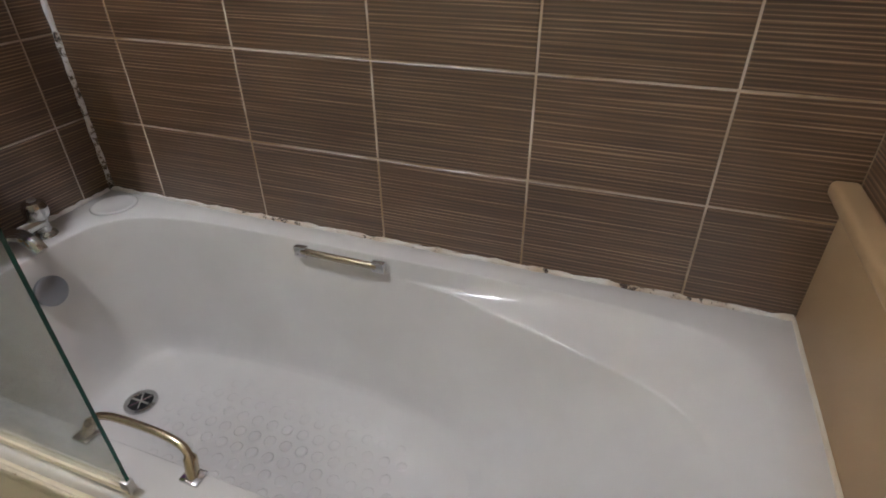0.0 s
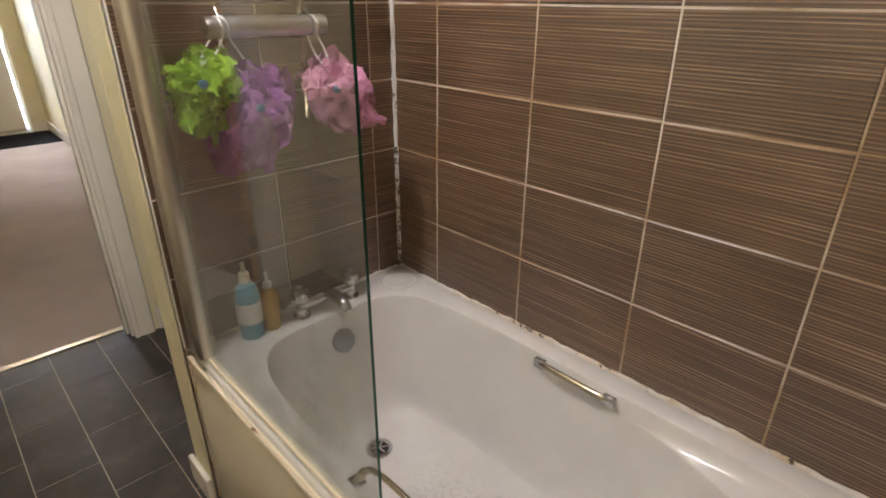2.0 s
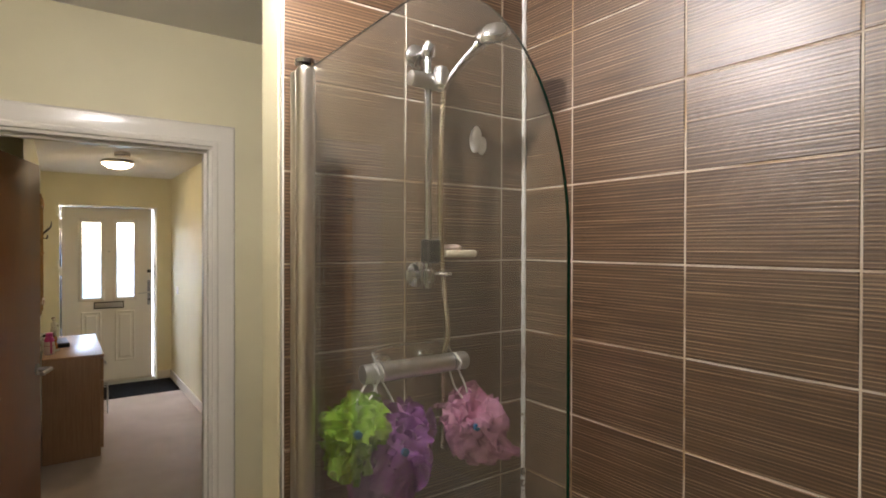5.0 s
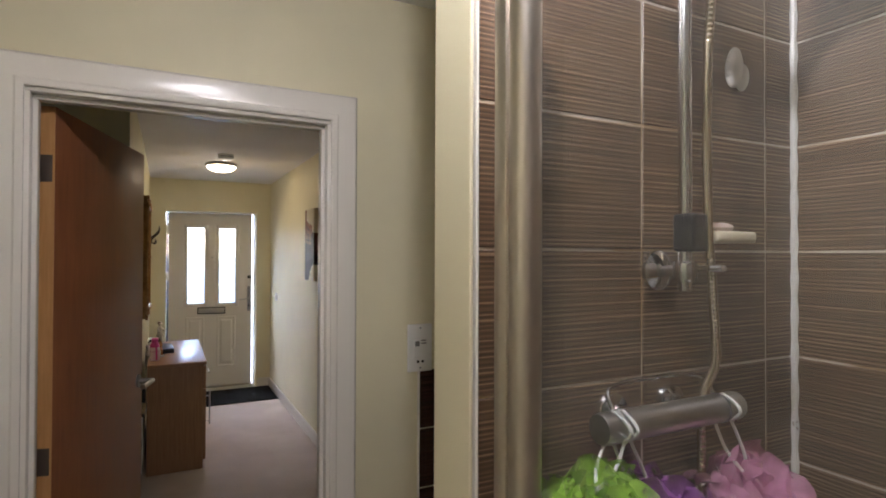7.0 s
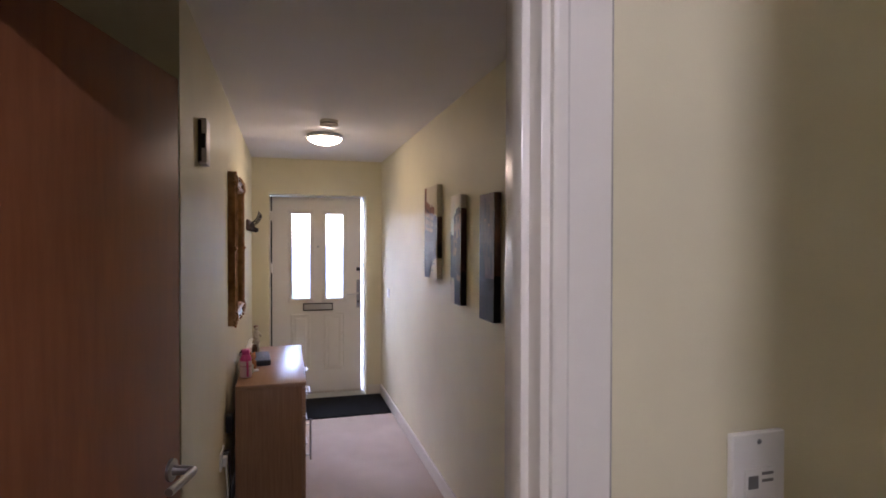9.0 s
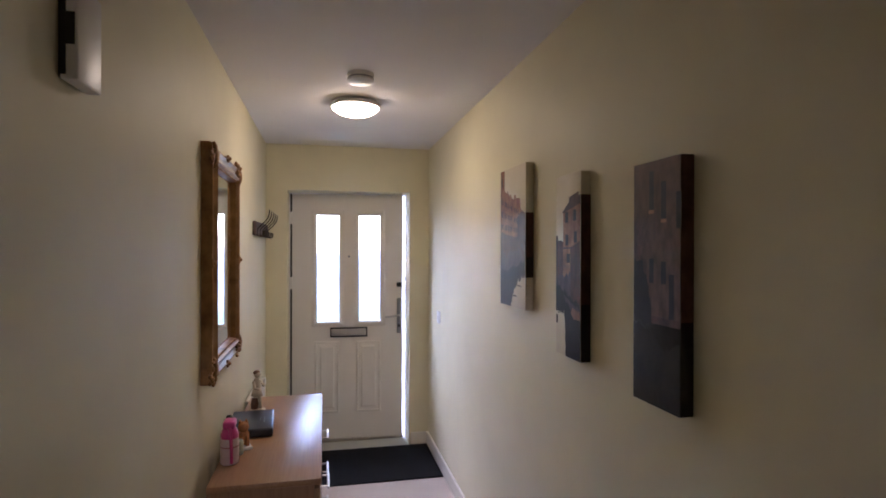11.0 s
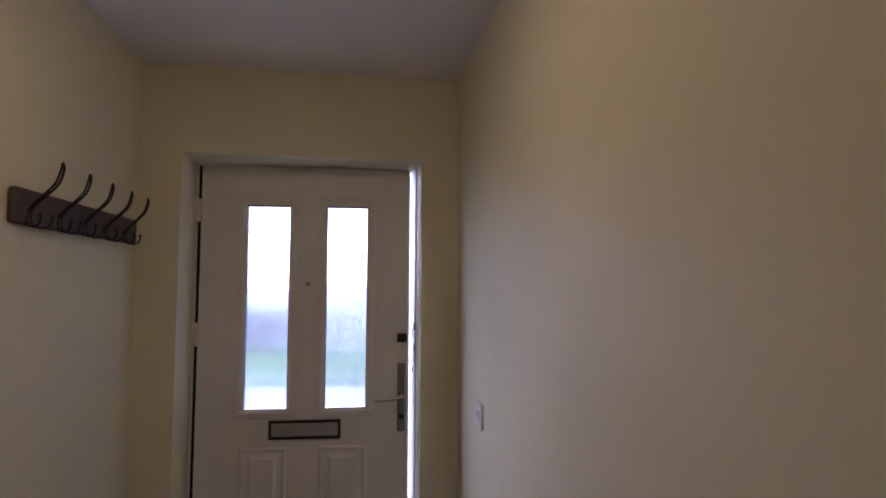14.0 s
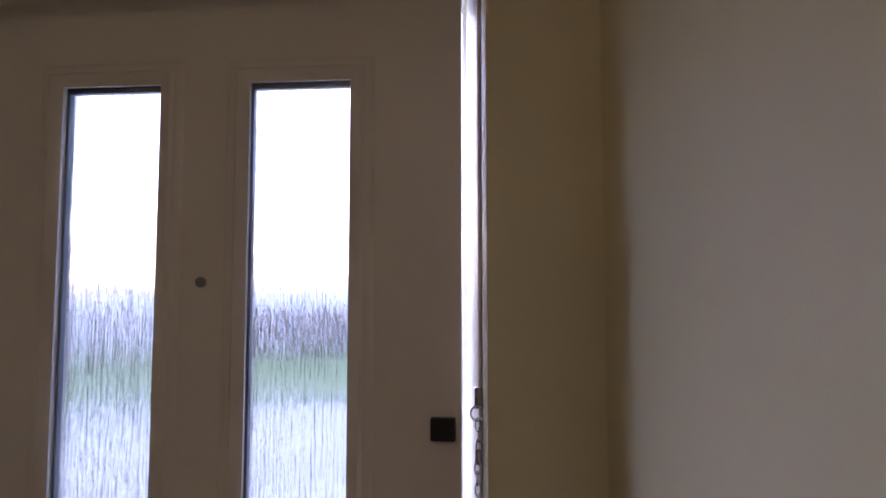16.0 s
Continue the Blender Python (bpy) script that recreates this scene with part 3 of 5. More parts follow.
    # raised anti-slip studs in the standing area
    bm = bmesh.new()
    for i in range(15):
        for j in range(8):
            x, y = -0.47 + 0.042 * i + (0.021 if j % 2 else 0), 0.235 + 0.040 * j
            if ((x + 0.16) / 0.36) ** 2 + ((y - 0.38) / 0.17) ** 2 < 1:
                add_lathe(bm, [(0.015, -0.002), (0.012, -0.0001), (0.008, 0.0003), (0.001, 0.0005)], (x, y, 0.1645), n=10)
    tagged(part("tread_pattern", bm, ENAMEL, t, "raised non-slip studs", smooth="all"), kind="stuff")
    # shallow soap dish pressed into the far corner
    part("soap_recess", lathe([(0.058, 0.0005), (0.055, 0.004), (0.048, 0.0045), (0.040, 0.002), (0.001, 0.0015)], (-0.765, 0.655, RIM), n=36), ENAMEL, t, smooth="all")
    # waste and overflow
    w = part("waste", lathe([(0.040, 0.0), (0.039, 0.004), (0.030, 0.0055), (0.027, 0.002)], (-0.545, 0.381, 0.167), n=32), CHROME, t, "chrome waste with a dark cross grid")
    part("grid", lathe([(0.027, 0.0), (0.027, 0.001)], (-0.545, 0.381, 0.1685), n=24), BLACK, w)
    for k in range(3):
        a = math.pi * k / 3
        dx, dy = 0.026 * math.cos(a), 0.026 * math.sin(a)
        part("bar", tube([(-0.545 - dx, 0.381 - dy, 0.171), (-0.545 + dx, 0.381 + dy, 0.171)], 0.003, 6), CHROME, w)
    o = bmesh.new()
    add_lathe(o, [(0.036, -0.006), (0.036, 0.004), (0.030, 0.009), (0.001, 0.010)], (0, 0, 0), "X", 32)
    part("overflow", o, DARK_STEEL, t, "dull grey overflow cover", at=pose(-0.709, 0.394, 0.462, 0, -14, 0))
    # grips: one on the wall side, one arched on the outer rim
    for y, up, tilt in ((0.640, 0.022, -1), (0.078, 0.040, 1)):
        pts = curve_through([(-0.195, y, RIM - 0.004), (-0.183, y - 0.012 * tilt * 0, RIM + up * 0.7), (-0.155, y, RIM + up), (-0.095, y, RIM + up * 1.08), (-0.035, y, RIM + up), (-0.007, y, RIM + up * 0.7), (0.005, y, RIM - 0.004)], 6)
        if tilt < 0:
            pts = [(p.x, 0.657 - (p.z - RIM) * 0.45, RIM - 0.020 + (p.z - RIM) * 0.22) for p in pts]
        else:
            pts = [(p.x, p.y + (p.z - RIM) * 0.45, p.z) for p in pts]
        bm = tube(pts, [0.0095 if i in range(6) or i > len(pts) - 7 else (0.0085 if tilt < 0 else 0.006) for i in range(len(pts))], 12)
        g = part("grip", bm, WORN_CHROME, t, "worn gold and chrome grip bar")
        for x in (-0.195, 0.005):
            foot = box((x - 0.016, (0.645 if tilt < 0 else y - 0.013), RIM - 0.032 if tilt < 0 else RIM - 0.004), (x + 0.016, (0.662 if tilt < 0 else y + 0.013), RIM - 0.006 if tilt < 0 else RIM + 0.004), 0.003)
            part("foot", foot, CHROME, g)
    part("side_panel", box((TAP + 0.002, 0.010, 0.0), (END, 0.016, RIM - 0.030), 0.002), PANEL_CREAM, t, "cream bath panel with a chipped top edge")
    part("panel_strip", box((TAP + 0.002, 0.004, RIM - 0.05), (END, 0.0175, RIM - 0.022), 0.004), PANEL_CREAM, t, "cream strip under the bath rim, chipped and mouldy")
    part("joint_seal", tube([(TAP + 0.01 + 0.05 * i, 0.0055, RIM - 0.020 + 0.0012 * math.sin(i * 2.1)) for i in range(34)], [0.0042 + 0.001 * math.sin(i * 1.3) for i in range(34)], 8), MOULD_SEAL, t, "yellowed seal with black mould spots")
    return t


bath()


def bath_tap():
    t = thing("bath_mixer_tap", (-0.795, 0.40, RIM), "chrome two-handle bath mixer tap with limescale", "tap")
    for y in (-0.085, 0.085):
        part("pillar", lathe([(0.026, 0.0), (0.024, 0.006), (0.016, 0.012), (0.015, 0.04), (0.02, 0.045)], (0, y, 0)), CHROME, t)
        h = part("knob", lathe([(0.020, 0.045), (0.026, 0.055), (0.027, 0.075), (0.022, 0.088), (0.008, 0.092), (0.001, 0.092)], (0, y, 0), n=16), CHROME, t)
        part("cap", lathe([(0.010, 0.0915), (0.009, 0.094), (0.001, 0.0945)], (0, y, 0), n=12), STEEL, h)
    part("body", tube(curve_through([(0, -0.085, 0.035), (0.004, -0.04, 0.038), (0.004, 0.04, 0.038), (0, 0.085, 0.035)], 5), 0.017, 14), CHROME, t)
    part("spout", tube(curve_through([(0.0, 0, 0.040), (0.05, 0, 0.052), (0.09, 0, 0.046), (0.108, 0, 0.026)], 6), [0.018] * 10 + [0.016] * 9, 14), CHROME, t)
    return t


bath_tap()

# panel, lips and sealant round the bath
solid("trim_1", tube([(TAP + 0.004 + 0.017 * i, BACK - 0.004, RIM + 0.0015 * math.sin(i * 0.9)) for i in range(100)], [0.0068 + 0.0022 * math.sin(i * 1.9) * math.sin(i * 0.37) for i in range(100)], 10), BEAD, "white silicone bead along the bath, mouldy in places", "sealant")
solid("trim_2", tube([(TAP + 0.004, 0.02 + 0.017 * i, RIM + 0.001 * math.sin(i * 1.1)) for i in range(42)], [0.0072 + 0.002 * math.sin(i * 2.3) for i in range(42)], 10), BEAD, "white silicone bead at the tap end", "sealant")
solid("trim_3", tube([(TAP + 0.003, BACK - 0.003, RIM + 0.02 * i) for i in range(96)], [0.0075 + 0.0015 * math.sin(i * 1.7) for i in range(96)], 8), SILICONE, "mouldy white silicone in the tiled corner", "sealant")
solid("trim_4", tube([(END - 0.014, 0.02, RIM), (END - 0.014, 0.4, RIM), (END - 0.014, BACK - 0.003, RIM)], 0.005, 8), CREAM_BEAD, "cream sealant bead at the end board", "sealant")


def end_board():
    t = thing("end_board", (END, 0, RIM), "tan board with a rounded nosing beside the bath", "wall panel")
    part("board", box((-0.013, 0.0, 0.002), (-0.001, BACK - 0.001, 0.262), 0.002), TAN, t)
    part("nosing", box((-0.046, 0.0, 0.255), (-0.001, BACK - 0.001, 0.285), 0.011, 4), TAN, t)
    return t


end_board()


# ---- glass shower screen on its post
def shower_screen():
    t = thing("shower_screen", (0, 0.030, RIM), "clear glass shower screen with a green edge and silver post", "shower screen")
    x0, x1, top, cx, cz = -0.770, -0.052, 1.445, -0.381, 1.075
    outline = [(x0, 0.016), (x1 - 0.002, 0.016), (x1, 0.03)]
    for i in range(25):
        a = math.pi / 2 * i / 24
        outline.append((cx + (x1 - cx) * math.cos(a), cz + (top - cz) * math.sin(a)))
    outline.append((x0, top))
    bm = bmesh.new()
    front = [bm.verts.new((x, -0.0025, z)) for x, z in outline]
    rear = [bm.verts.new((x, 0.0025, z)) for x, z in outline]
    bm.faces.new(front)
    bm.faces.new(rear[::-1])
    for i in range(len(outline)):
        j = (i + 1) % len(outline)
        bm.faces.new((front[i], front[j], rear[j], rear[i])).material_index = 1
    g = part("glass", bm, [SCREEN_GLASS, GLASS_EDGE], t, "clear glass sheet with a rounded corner", smooth=False)
    g.visible_shadow = False
    part("post", box((-0.786, -0.027, 0.012), (-0.745, 0.010, 1.452), 0.016, 6), ALU, t, "satin silver upright post")
    part("hinge_strip", box((-0.816, -0.024, 0.010), (-0.787, 0.012, 1.445), 0.004, 2), ALU, t)
    part("wall_channel", box((TAP + 0.001, 0.002, 0.005), (-0.817, 0.026, 1.43), 0.003), ALU, t)
    part("cap", lathe([(0.023, 0), (0.023, 0.008), (0.018, 0.012), (0.001, 0.013)], (-0.765, -0.008, 1.452)), CHROME, t)
    part("seal", tube([(x0, 0.0, 0.010), (-0.45, 0, 0.010), (x1, 0, 0.010)], 0.0075, 8), PANEL_CREAM, t, "brownish rubber seal strip")
    part("end_clip", box((x1 - 0.012, -0.006, 0.004), (x1 + 0.003, 0.006, 0.028), 0.002), STEEL, t)
    return t


shower_screen()


# ---- shower on the tap wall
def shower():
    t = thing("shower_rail", (TAP, 0.352, 0), "chrome shower rail with sliding head, hose and bar valve", "shower")
    part("rail", lathe([(0.004, 1.510), (0.0105, 1.513), (0.0105, 2.118), (0.009, 2.126), (0.004, 2.130)], (0.058, 0, 0), n=18), CHROME, t)
    for z in (2.102, 1.544):
        b = part("bracket", lathe([(0.033, 0.0), (0.033, 0.008), (0.026, 0.014), (0.010, 0.020), (0.010, 0.052)], (0, 0, z), "X"), CHROME, t)
        part("collar", lathe([(0.016, -0.016), (0.018, -0.012), (0.018, 0.012), (0.016, 0.016)], (0.058, 0, z)), CHROME, b)
    s = part("slider", lathe([(0.012, -0.052), (0.019, -0.050), (0.020, 0.042), (0.018, 0.048), (0.010, 0.050)], (0.062, -0.004, 2.027), "Y", 20), STEEL, t, "satin grey slider clamp")
    part("head_cone", lathe([(0.016, -0.016), (0.019, 0.02), (0.014, 0.03)], (0.085, 0.020, 2.030)), STEEL, s)
    head = part("shower_head", tube(curve_through([(0.086, 0.022, 2.005), (0.098, 0.048, 2.045), (0.120, 0.080, 2.092), (0.143, 0.108, 2.130)], 6), [0.011] * 8 + [0.012] * 7 + [0.017] * 4, 14), CHROME, t, "chrome hand shower with a dark spray face")
    rose = bmesh.new()
    add_lathe(rose, [(0.012, 0.032), (0.030, 0.026), (0.045, 0.012), (0.047, 0.0), (0.043, -0.005)], (0, 0, 0), n=32)
    part("rose", rose, CHROME, head, at=pose(0.160, 0.122, 2.136, 28, 20, 0))
    face = bmesh.new()
    add_lathe(face, [(0.043, -0.004), (0.040, -0.009), (0.001, -0.010)], (0, 0, 0), n=32)
    part("spray_face", face, BLACK, head, at=pose(0.160, 0.122, 2.136, 28, 20, 0))
    # ribbed hose from the slider down behind the valve
    pts = curve_through([(0.088, 0.026, 2.0), (0.082, 0.022, 1.85), (0.080, 0.024, 1.65), (0.082, 0.034, 1.50), (0.074, 0.050, 1.40), (0.046, 0.056, 1.33), (0.044, 0.056, 1.20), (0.050, 0.050, 1.10)], 34)
    part("hose", tube(pts, [0.0078 if i % 2 else 0.0062 for i in range(len(pts))], 10), WORN_CHROME, t, "ribbed metal shower hose")
    # bar valve
    v = part("bar_valve", lathe([(0.004, -0.150), (0.021, -0.148), (0.023, -0.142), (0.023, 0.142), (0.021, 0.148), (0.004, 0.150)], (0.065, -0.036, 1.322), "Y", 24), STEEL, t, "brushed steel bar mixer valve")
    for y in (-0.139, 0.068):
        part("seam", lathe([(0.0238, -0.002), (0.0238, 0.002)], (0.065, y, 1.322), "Y", 24), DARK_STEEL, v)
    for y in (-0.10, 0.03):
        part("inlet", lathe([(0.030, 0), (0.028, 0.008), (0.014, 0.012), (0.014, 0.05)], (0, y, 1.322), "X", 20), CHROME, v)
    part("shelf", tube(curve_through([(0.05, -0.145, 1.340), (0.03, -0.13, 1.368), (0.02, -0.02, 1.372), (0.03, 0.065, 1.368), (0.05, 0.08, 1.340)], 6), 0.004, 8), CHROME, v)
    # small clear soap dish clipped to the lower bracket
    d = part("soap_dish", box((0.02, 0.034, 1.590), (0.09, 0.134, 1.608), 0.006, 3), PANEL_CREAM, t, "cream plastic soap dish on the rail")
    part("clip", box((0.045, -0.015, 1.575), (0.085, 0.022, 1.635), 0.006, 3), BLACK, d)
    part("arm", box((0.052, 0.014, 1.592), (0.066, 0.050, 1.602), 0.002), CHROME, d)
    part("hose_guide", tube(curve_through([(0.058, 0.0, 1.548), (0.066, 0.030, 1.549), (0.090, 0.044, 1.549), (0.098, 0.030, 1.549), (0.088, 0.018, 1.549)], 5), 0.006, 10), CHROME, t)
    return t


shower()
tagged(part("soap", add_ball(bmesh.new(), (TAP + 0.062, 0.352 + 0.072, 1.614), 0.028, (0.8, 1.0, 0.32)), material("pale_soap", (0.72, 0.58, 0.50), 0.5), None, "worn pale bar of soap"), category="soap")


def heart_hook():
    """A white plastic sucker shaped like a lopsided heart."""
    bm = bmesh.new()
    add_ball(bm, (0.008, -0.010, 0.004), 0.038, (0.30, 0.52, 1.0), n=20)
    add_ball(bm, (0.008, 0.014, -0.008), 0.026, (0.38, 0.58, 1.0), n=20)
    ob = new("heart_ornament", mesh_from(bm, "heart_ornament", WHITE_PLASTIC, "all"))
    ob.matrix_world = pose(TAP, 0.553, 1.908, -8, 0, 0)
    tagged(ob, "white plastic heart stuck on the tiles", "ornament")


heart_hook()


def bath_puff(at, r, mat, label, tail, skirt=(0, 0, 0), petals=44):
    """Gathered netting: scalloped petals round a knot, some hanging as a loose skirt, on a looped cord."""
    rng = random.Random(int(r * 1000) + len(label))
    t = thing("bath_puff", at, label, "bath puff", "bath puffs on the valve")
    hang = Vector(skirt)
    bm = bmesh.new()
    for k in range(petals):
        h = 1 - 2 * (k + 0.5) / petals
        a = 2.39996 * k + rng.uniform(-0.3, 0.3)
        d = Vector((math.sqrt(1 - h * h) * math.cos(a), math.sqrt(1 - h * h) * math.sin(a), h))
        side = Matrix.Rotation(rng.uniform(0, 6.28), 3, d) @ d.orthogonal().normalized()
        up = d.cross(side)
        reach, wide = r * rng.uniform(0.82, 1.18), r * rng.uniform(0.75, 1.1)
        curl, turns, phase = rng.uniform(0.1, 0.5) * r, rng.choice((2, 3, 3, 4)), rng.uniform(0, 6)
        loose = max(0.0, 0.35 - d.z) * rng.uniform(0.5, 1.0)
        rows = []
        for i in range(7):
            q = i / 6
            row = []
            for j in range(11):
                u = j / 10 - 0.5
                rim = math.cos(u * 2.6) ** 0.6
                fold = 0.10 * r * math.sin(u * turns * 6.28 + phase) * (0.25 + q)
                p = d * reach * math.sin(q * 1.5) * (0.35 + 0.65 * rim) + side * wide * u * (0.25 + math.sin(q * 2.3)) + up * (fold + curl * (q * q - 1.6 * u * u))
                row.append(bm.verts.new(p + hang * loose * q * q))
            rows.append(row)
        for lower, upper in zip(rows, rows[1:]):
            for j in range(10):
                bm.faces.new((lower[j], lower[j + 1], upper[j + 1], upper[j]))
    part("netting", bm, mat, t, smooth="all")
    dx, dy, dz = tail
    for sgn in (-1, 1):
        part("cord", tube(curve_through([(0, 0, r * 0.5), (dx * 0.5 + 0.006 * sgn, dy * 0.5 + 0.012 * sgn, dz * 0.5 + r * 0.2), (dx + 0.010 * sgn, dy + 0.008 * sgn, dz)], 6), 0.0026, 6), WHITE_PLASTIC, t)
    part("loop", tube(curve_through([(dx - 0.010, dy - 0.008, dz), (dx - 0.030, dy, dz + 0.022), (dx, dy + 0.002, dz + 0.040), (dx + 0.030, dy + 0.002, dz + 0.022), (dx + 0.010, dy + 0.008, dz)], 6), 0.0030, 6), WHITE_PLASTIC, t)
    part("bead", lathe([(0.002, -0.006), (0.009, -0.004), (0.009, 0.004), (0.002, 0.006)], (r * 0.86, -r * 0.36, 0.01), "X", 10), BLUE_BEAD, t)
    return t


BLUE_BEAD = material("blue_bead", (0.02, 0.16, 0.32), 0.4)
bath_puff((-0.765, 0.138, 1.212), 0.078, GREEN_NET, "lime green net bath puff hanging on a white cord", (-0.02, 0.052, 0.092), (0.0, -0.015, -0.05), 40)
bath_puff((-0.785, 0.262, 1.150), 0.098, PURPLE_NET, "purple net bath puff hanging behind the others", (0.0, -0.06, 0.155), (0.0, -0.05, -0.06), 46)
bath_puff((-0.762, 0.452, 1.172), 0.086, PINK_NET, "pink net bath puff hanging on a white cord", (-0.025, -0.028, 0.132), (0.0, 0.06, -0.05), 46)


def bottle(name, at, rings, mat, cap_mat, cap, label):
    t = thing(name, at, label, "bottle")
    part("body", lathe(rings, n=20), mat, t)
    part("cap", lathe(cap, n=16), cap_mat, t)
    return t


b = bottle("shampoo_bottle", (-0.795, 0.165, RIM), [(0.026, 0), (0.031, 0.004), (0.032, 0.12), (0.026, 0.15), (0.013, 0.165)], material("pale_blue_bottle", (0.10, 0.32, 0.42), 0.3), material("cream_cap", (0.75, 0.68, 0.5), 0.4), [(0.014, 0.165), (0.014, 0.19), (0.006, 0.195), (0.005, 0.22), (0.001, 0.221)], "blue and white bottle on the bath rim")
part("label", lathe([(0.0325, 0.05), (0.0325, 0.11)], n=20), WHITE_PLASTIC, b)
bottle("soap_bottle", (-0.80, 0.225, RIM), [(0.022, 0), (0.026, 0.004), (0.026, 0.10), (0.012, 0.125)], material("amber_bottle", (0.45, 0.28, 0.06), 0.25), material("white_pump", (0.7, 0.7, 0.68), 0.4), [(0.012, 0.125), (0.012, 0.14), (0.004, 0.145), (0.004, 0.17), (0.001, 0.171)], "small amber bottle on the bath rim")


# ---- alcove beside the doorway: wall mirror, shaver socket, boxing
def wall_mirror():
    t = thing("wall_mirror", (0, BACK, 1.172), "large frameless bathroom mirror above dark tiles", "mirror")
    x0, x1, h, e = -1.838, -1.15, 1.0, 0.062
    part("plate", box((x0 + e, -0.010, e), (x1 - e, -0.002, h - e)), MIRROR, t, smooth=False)
    for lo, hi in (((x0, 0), (x0 + e, h)), ((x1 - e, 0), (x1, h)), ((x0 + e, 0), (x1 - e, e)), ((x0 + e, h - e), (x1 - e, h))):
        part("border_strip", box((lo[0], -0.007, lo[1]), (hi[0], -0.002, hi[1]), 0.001), MIRROR, t, "mirrored border strip", smooth=False)
    for lo, hi in (((x0 + e - 0.003, e), (x0 + e + 0.003, h - e)), ((x1 - e - 0.003, e), (x1 - e + 0.003, h - e)), ((x0 + e, e - 0.003), (x1 - e, e + 0.003)), ((x0 + e, h - e - 0.003), (x1 - e, h - e + 0.003)), ((x0, 0), (x1, 0.003)), ((x0, 0), (x0 + 0.003, h))):
        part("bead", box((lo[0], -0.0125, lo[1]), (hi[0], -0.0065, hi[1]), 0.001), ALU, t, "thin silver bead")


wall_mirror()


def shaver_socket():
    t = thing("shaver_socket", (DOOR_X1, 0.418, 1.243), "white shaver socket plate with printed text", "socket")
    part("plate", box((0.0, -0.046, -0.083), (0.011, 0.046, 0.083), 0.003, 3), WHITE_PLASTIC, t)
    part("rocker", box((0.010, -0.026, -0.030), (0.0135, 0.026, 0.034), 0.002), WHITE_PLASTIC, t)
    for z in (0.024, 0.014):
        part("printed_line", box((0.0136, 0.002, z), (0.014, 0.022, z + 0.004)), LETTERING, t)
    part("printed_symbol", box((0.0136, -0.021, 0.006), (0.014, -0.004, 0.024)), LETTERING, t)
    for y in (-0.009, 0.009):
        part("pin_hole", lathe([(0.005, 0), (0.005, 0.0018)], (0.0105, y, -0.048), "X", 12), BLACK, t)
    for z in (0.070, -0.070):
        part("screw", lathe([(0.004, 0), (0.003, 0.0015), (0.001, 0.0016)], (0.0108, 0, z), "X", 12), DARK_STEEL, t)


shaver_socket()
solid("boxing", box((DOOR_X1 + 0.017, 0.55, 0.0), (TAP - 0.115, BACK - 0.02, 0.90), 0.004), TAN, "tan timber boxing under the alcove tiles", "boxing", "")


def ceiling_lamp(name, at, r, bulb, label):
    t = thing(name, at, label, "ceiling light")
    part("base", lathe([(0.02, 0), (r * 0.90, 0), (r * 1.03, -0.012), (r * 1.05, -0.030), (r * 1.0, -0.033)], n=40), STEEL, t)
    part("shade", lathe([(r * 0.985, -0.030), (r * 0.97, -0.036), (r * 0.86, -0.050), (r * 0.62, -0.068), (r * 0.32, -0.078), (r * 0.02, -0.081)], n=40), bulb, t, "glowing opal glass bowl", smooth="all")
    for k in range(3):
        a = radians(40 + 120 * k)
        part("clip", add_ball(bmesh.new(), (r * 0.99 * math.cos(a), r * 0.99 * math.sin(a), -0.03), 0.008, n=8), STEEL, t)
    return t


def spotlight():
    """A small spot head on a stem, tilted towards the tiled corner."""
    t = thing("spotlight", (-0.56, -0.18, BATH_TOP), "small chrome ceiling spotlight tilted towards the bath, lit", "ceiling light")
    part("base", lathe([(0.001, 0.0), (0.040, -0.001), (0.042, -0.006), (0.036, -0.012), (0.001, -0.013)], n=32), CHROME, t)
    part("stem", tube([(0, 0, -0.010), (0, 0, -0.035)], 0.006, 10), CHROME, t)
    aim = Matrix.Translation((0, 0, -0.052)) @ Vector((0.10, 0.34, -0.93)).to_track_quat("Z", "Y").to_matrix().to_4x4()
    part("housing", lathe([(0.001, -0.030), (0.022, -0.028), (0.032, -0.012), (0.034, 0.004), (0.031, 0.004), (0.030, -0.006), (0.001, -0.006)], n=32), CHROME, t, at=aim)
    part("lamp_face", lathe([(0.026, -0.004), (0.027, 0.016), (0.024, 0.030), (0.014, 0.040), (0.001, 0.043)], n=32), BATH_BULB, t, "glowing lamp dome", at=aim)


spotlight()
ceiling_lamp("ceiling_light", (-5.655, 0.067, HALL_TOP), 0.132, HALL_BULB, "round opal glass hall ceiling light, lit")


def smoke_alarm():
    t = thing("smoke_alarm", (-5.15, 0.064, HALL_TOP), "white round smoke alarm on the ceiling", "smoke alarm")
    part("base", lathe([(0.02, 0), (0.062, 0), (0.064, -0.010), (0.062, -0.018)], n=32), WHITE_PLASTIC, t)
    part("grille", lathe([(0.058, -0.018), (0.058, -0.026)], n=32), DARK_STEEL, t)
    part("cover", lathe([(0.063, -0.026), (0.063, -0.034), (0.050, -0.044), (0.001, -0.046)], n=32), WHITE_PLASTIC, t)
    part("button", lathe([(0.010, -0.044), (0.010, -0.048), (0.001, -0.049)], (0.02, 0.01, 0), n=14), WHITE_PLASTIC, t)


smoke_alarm()


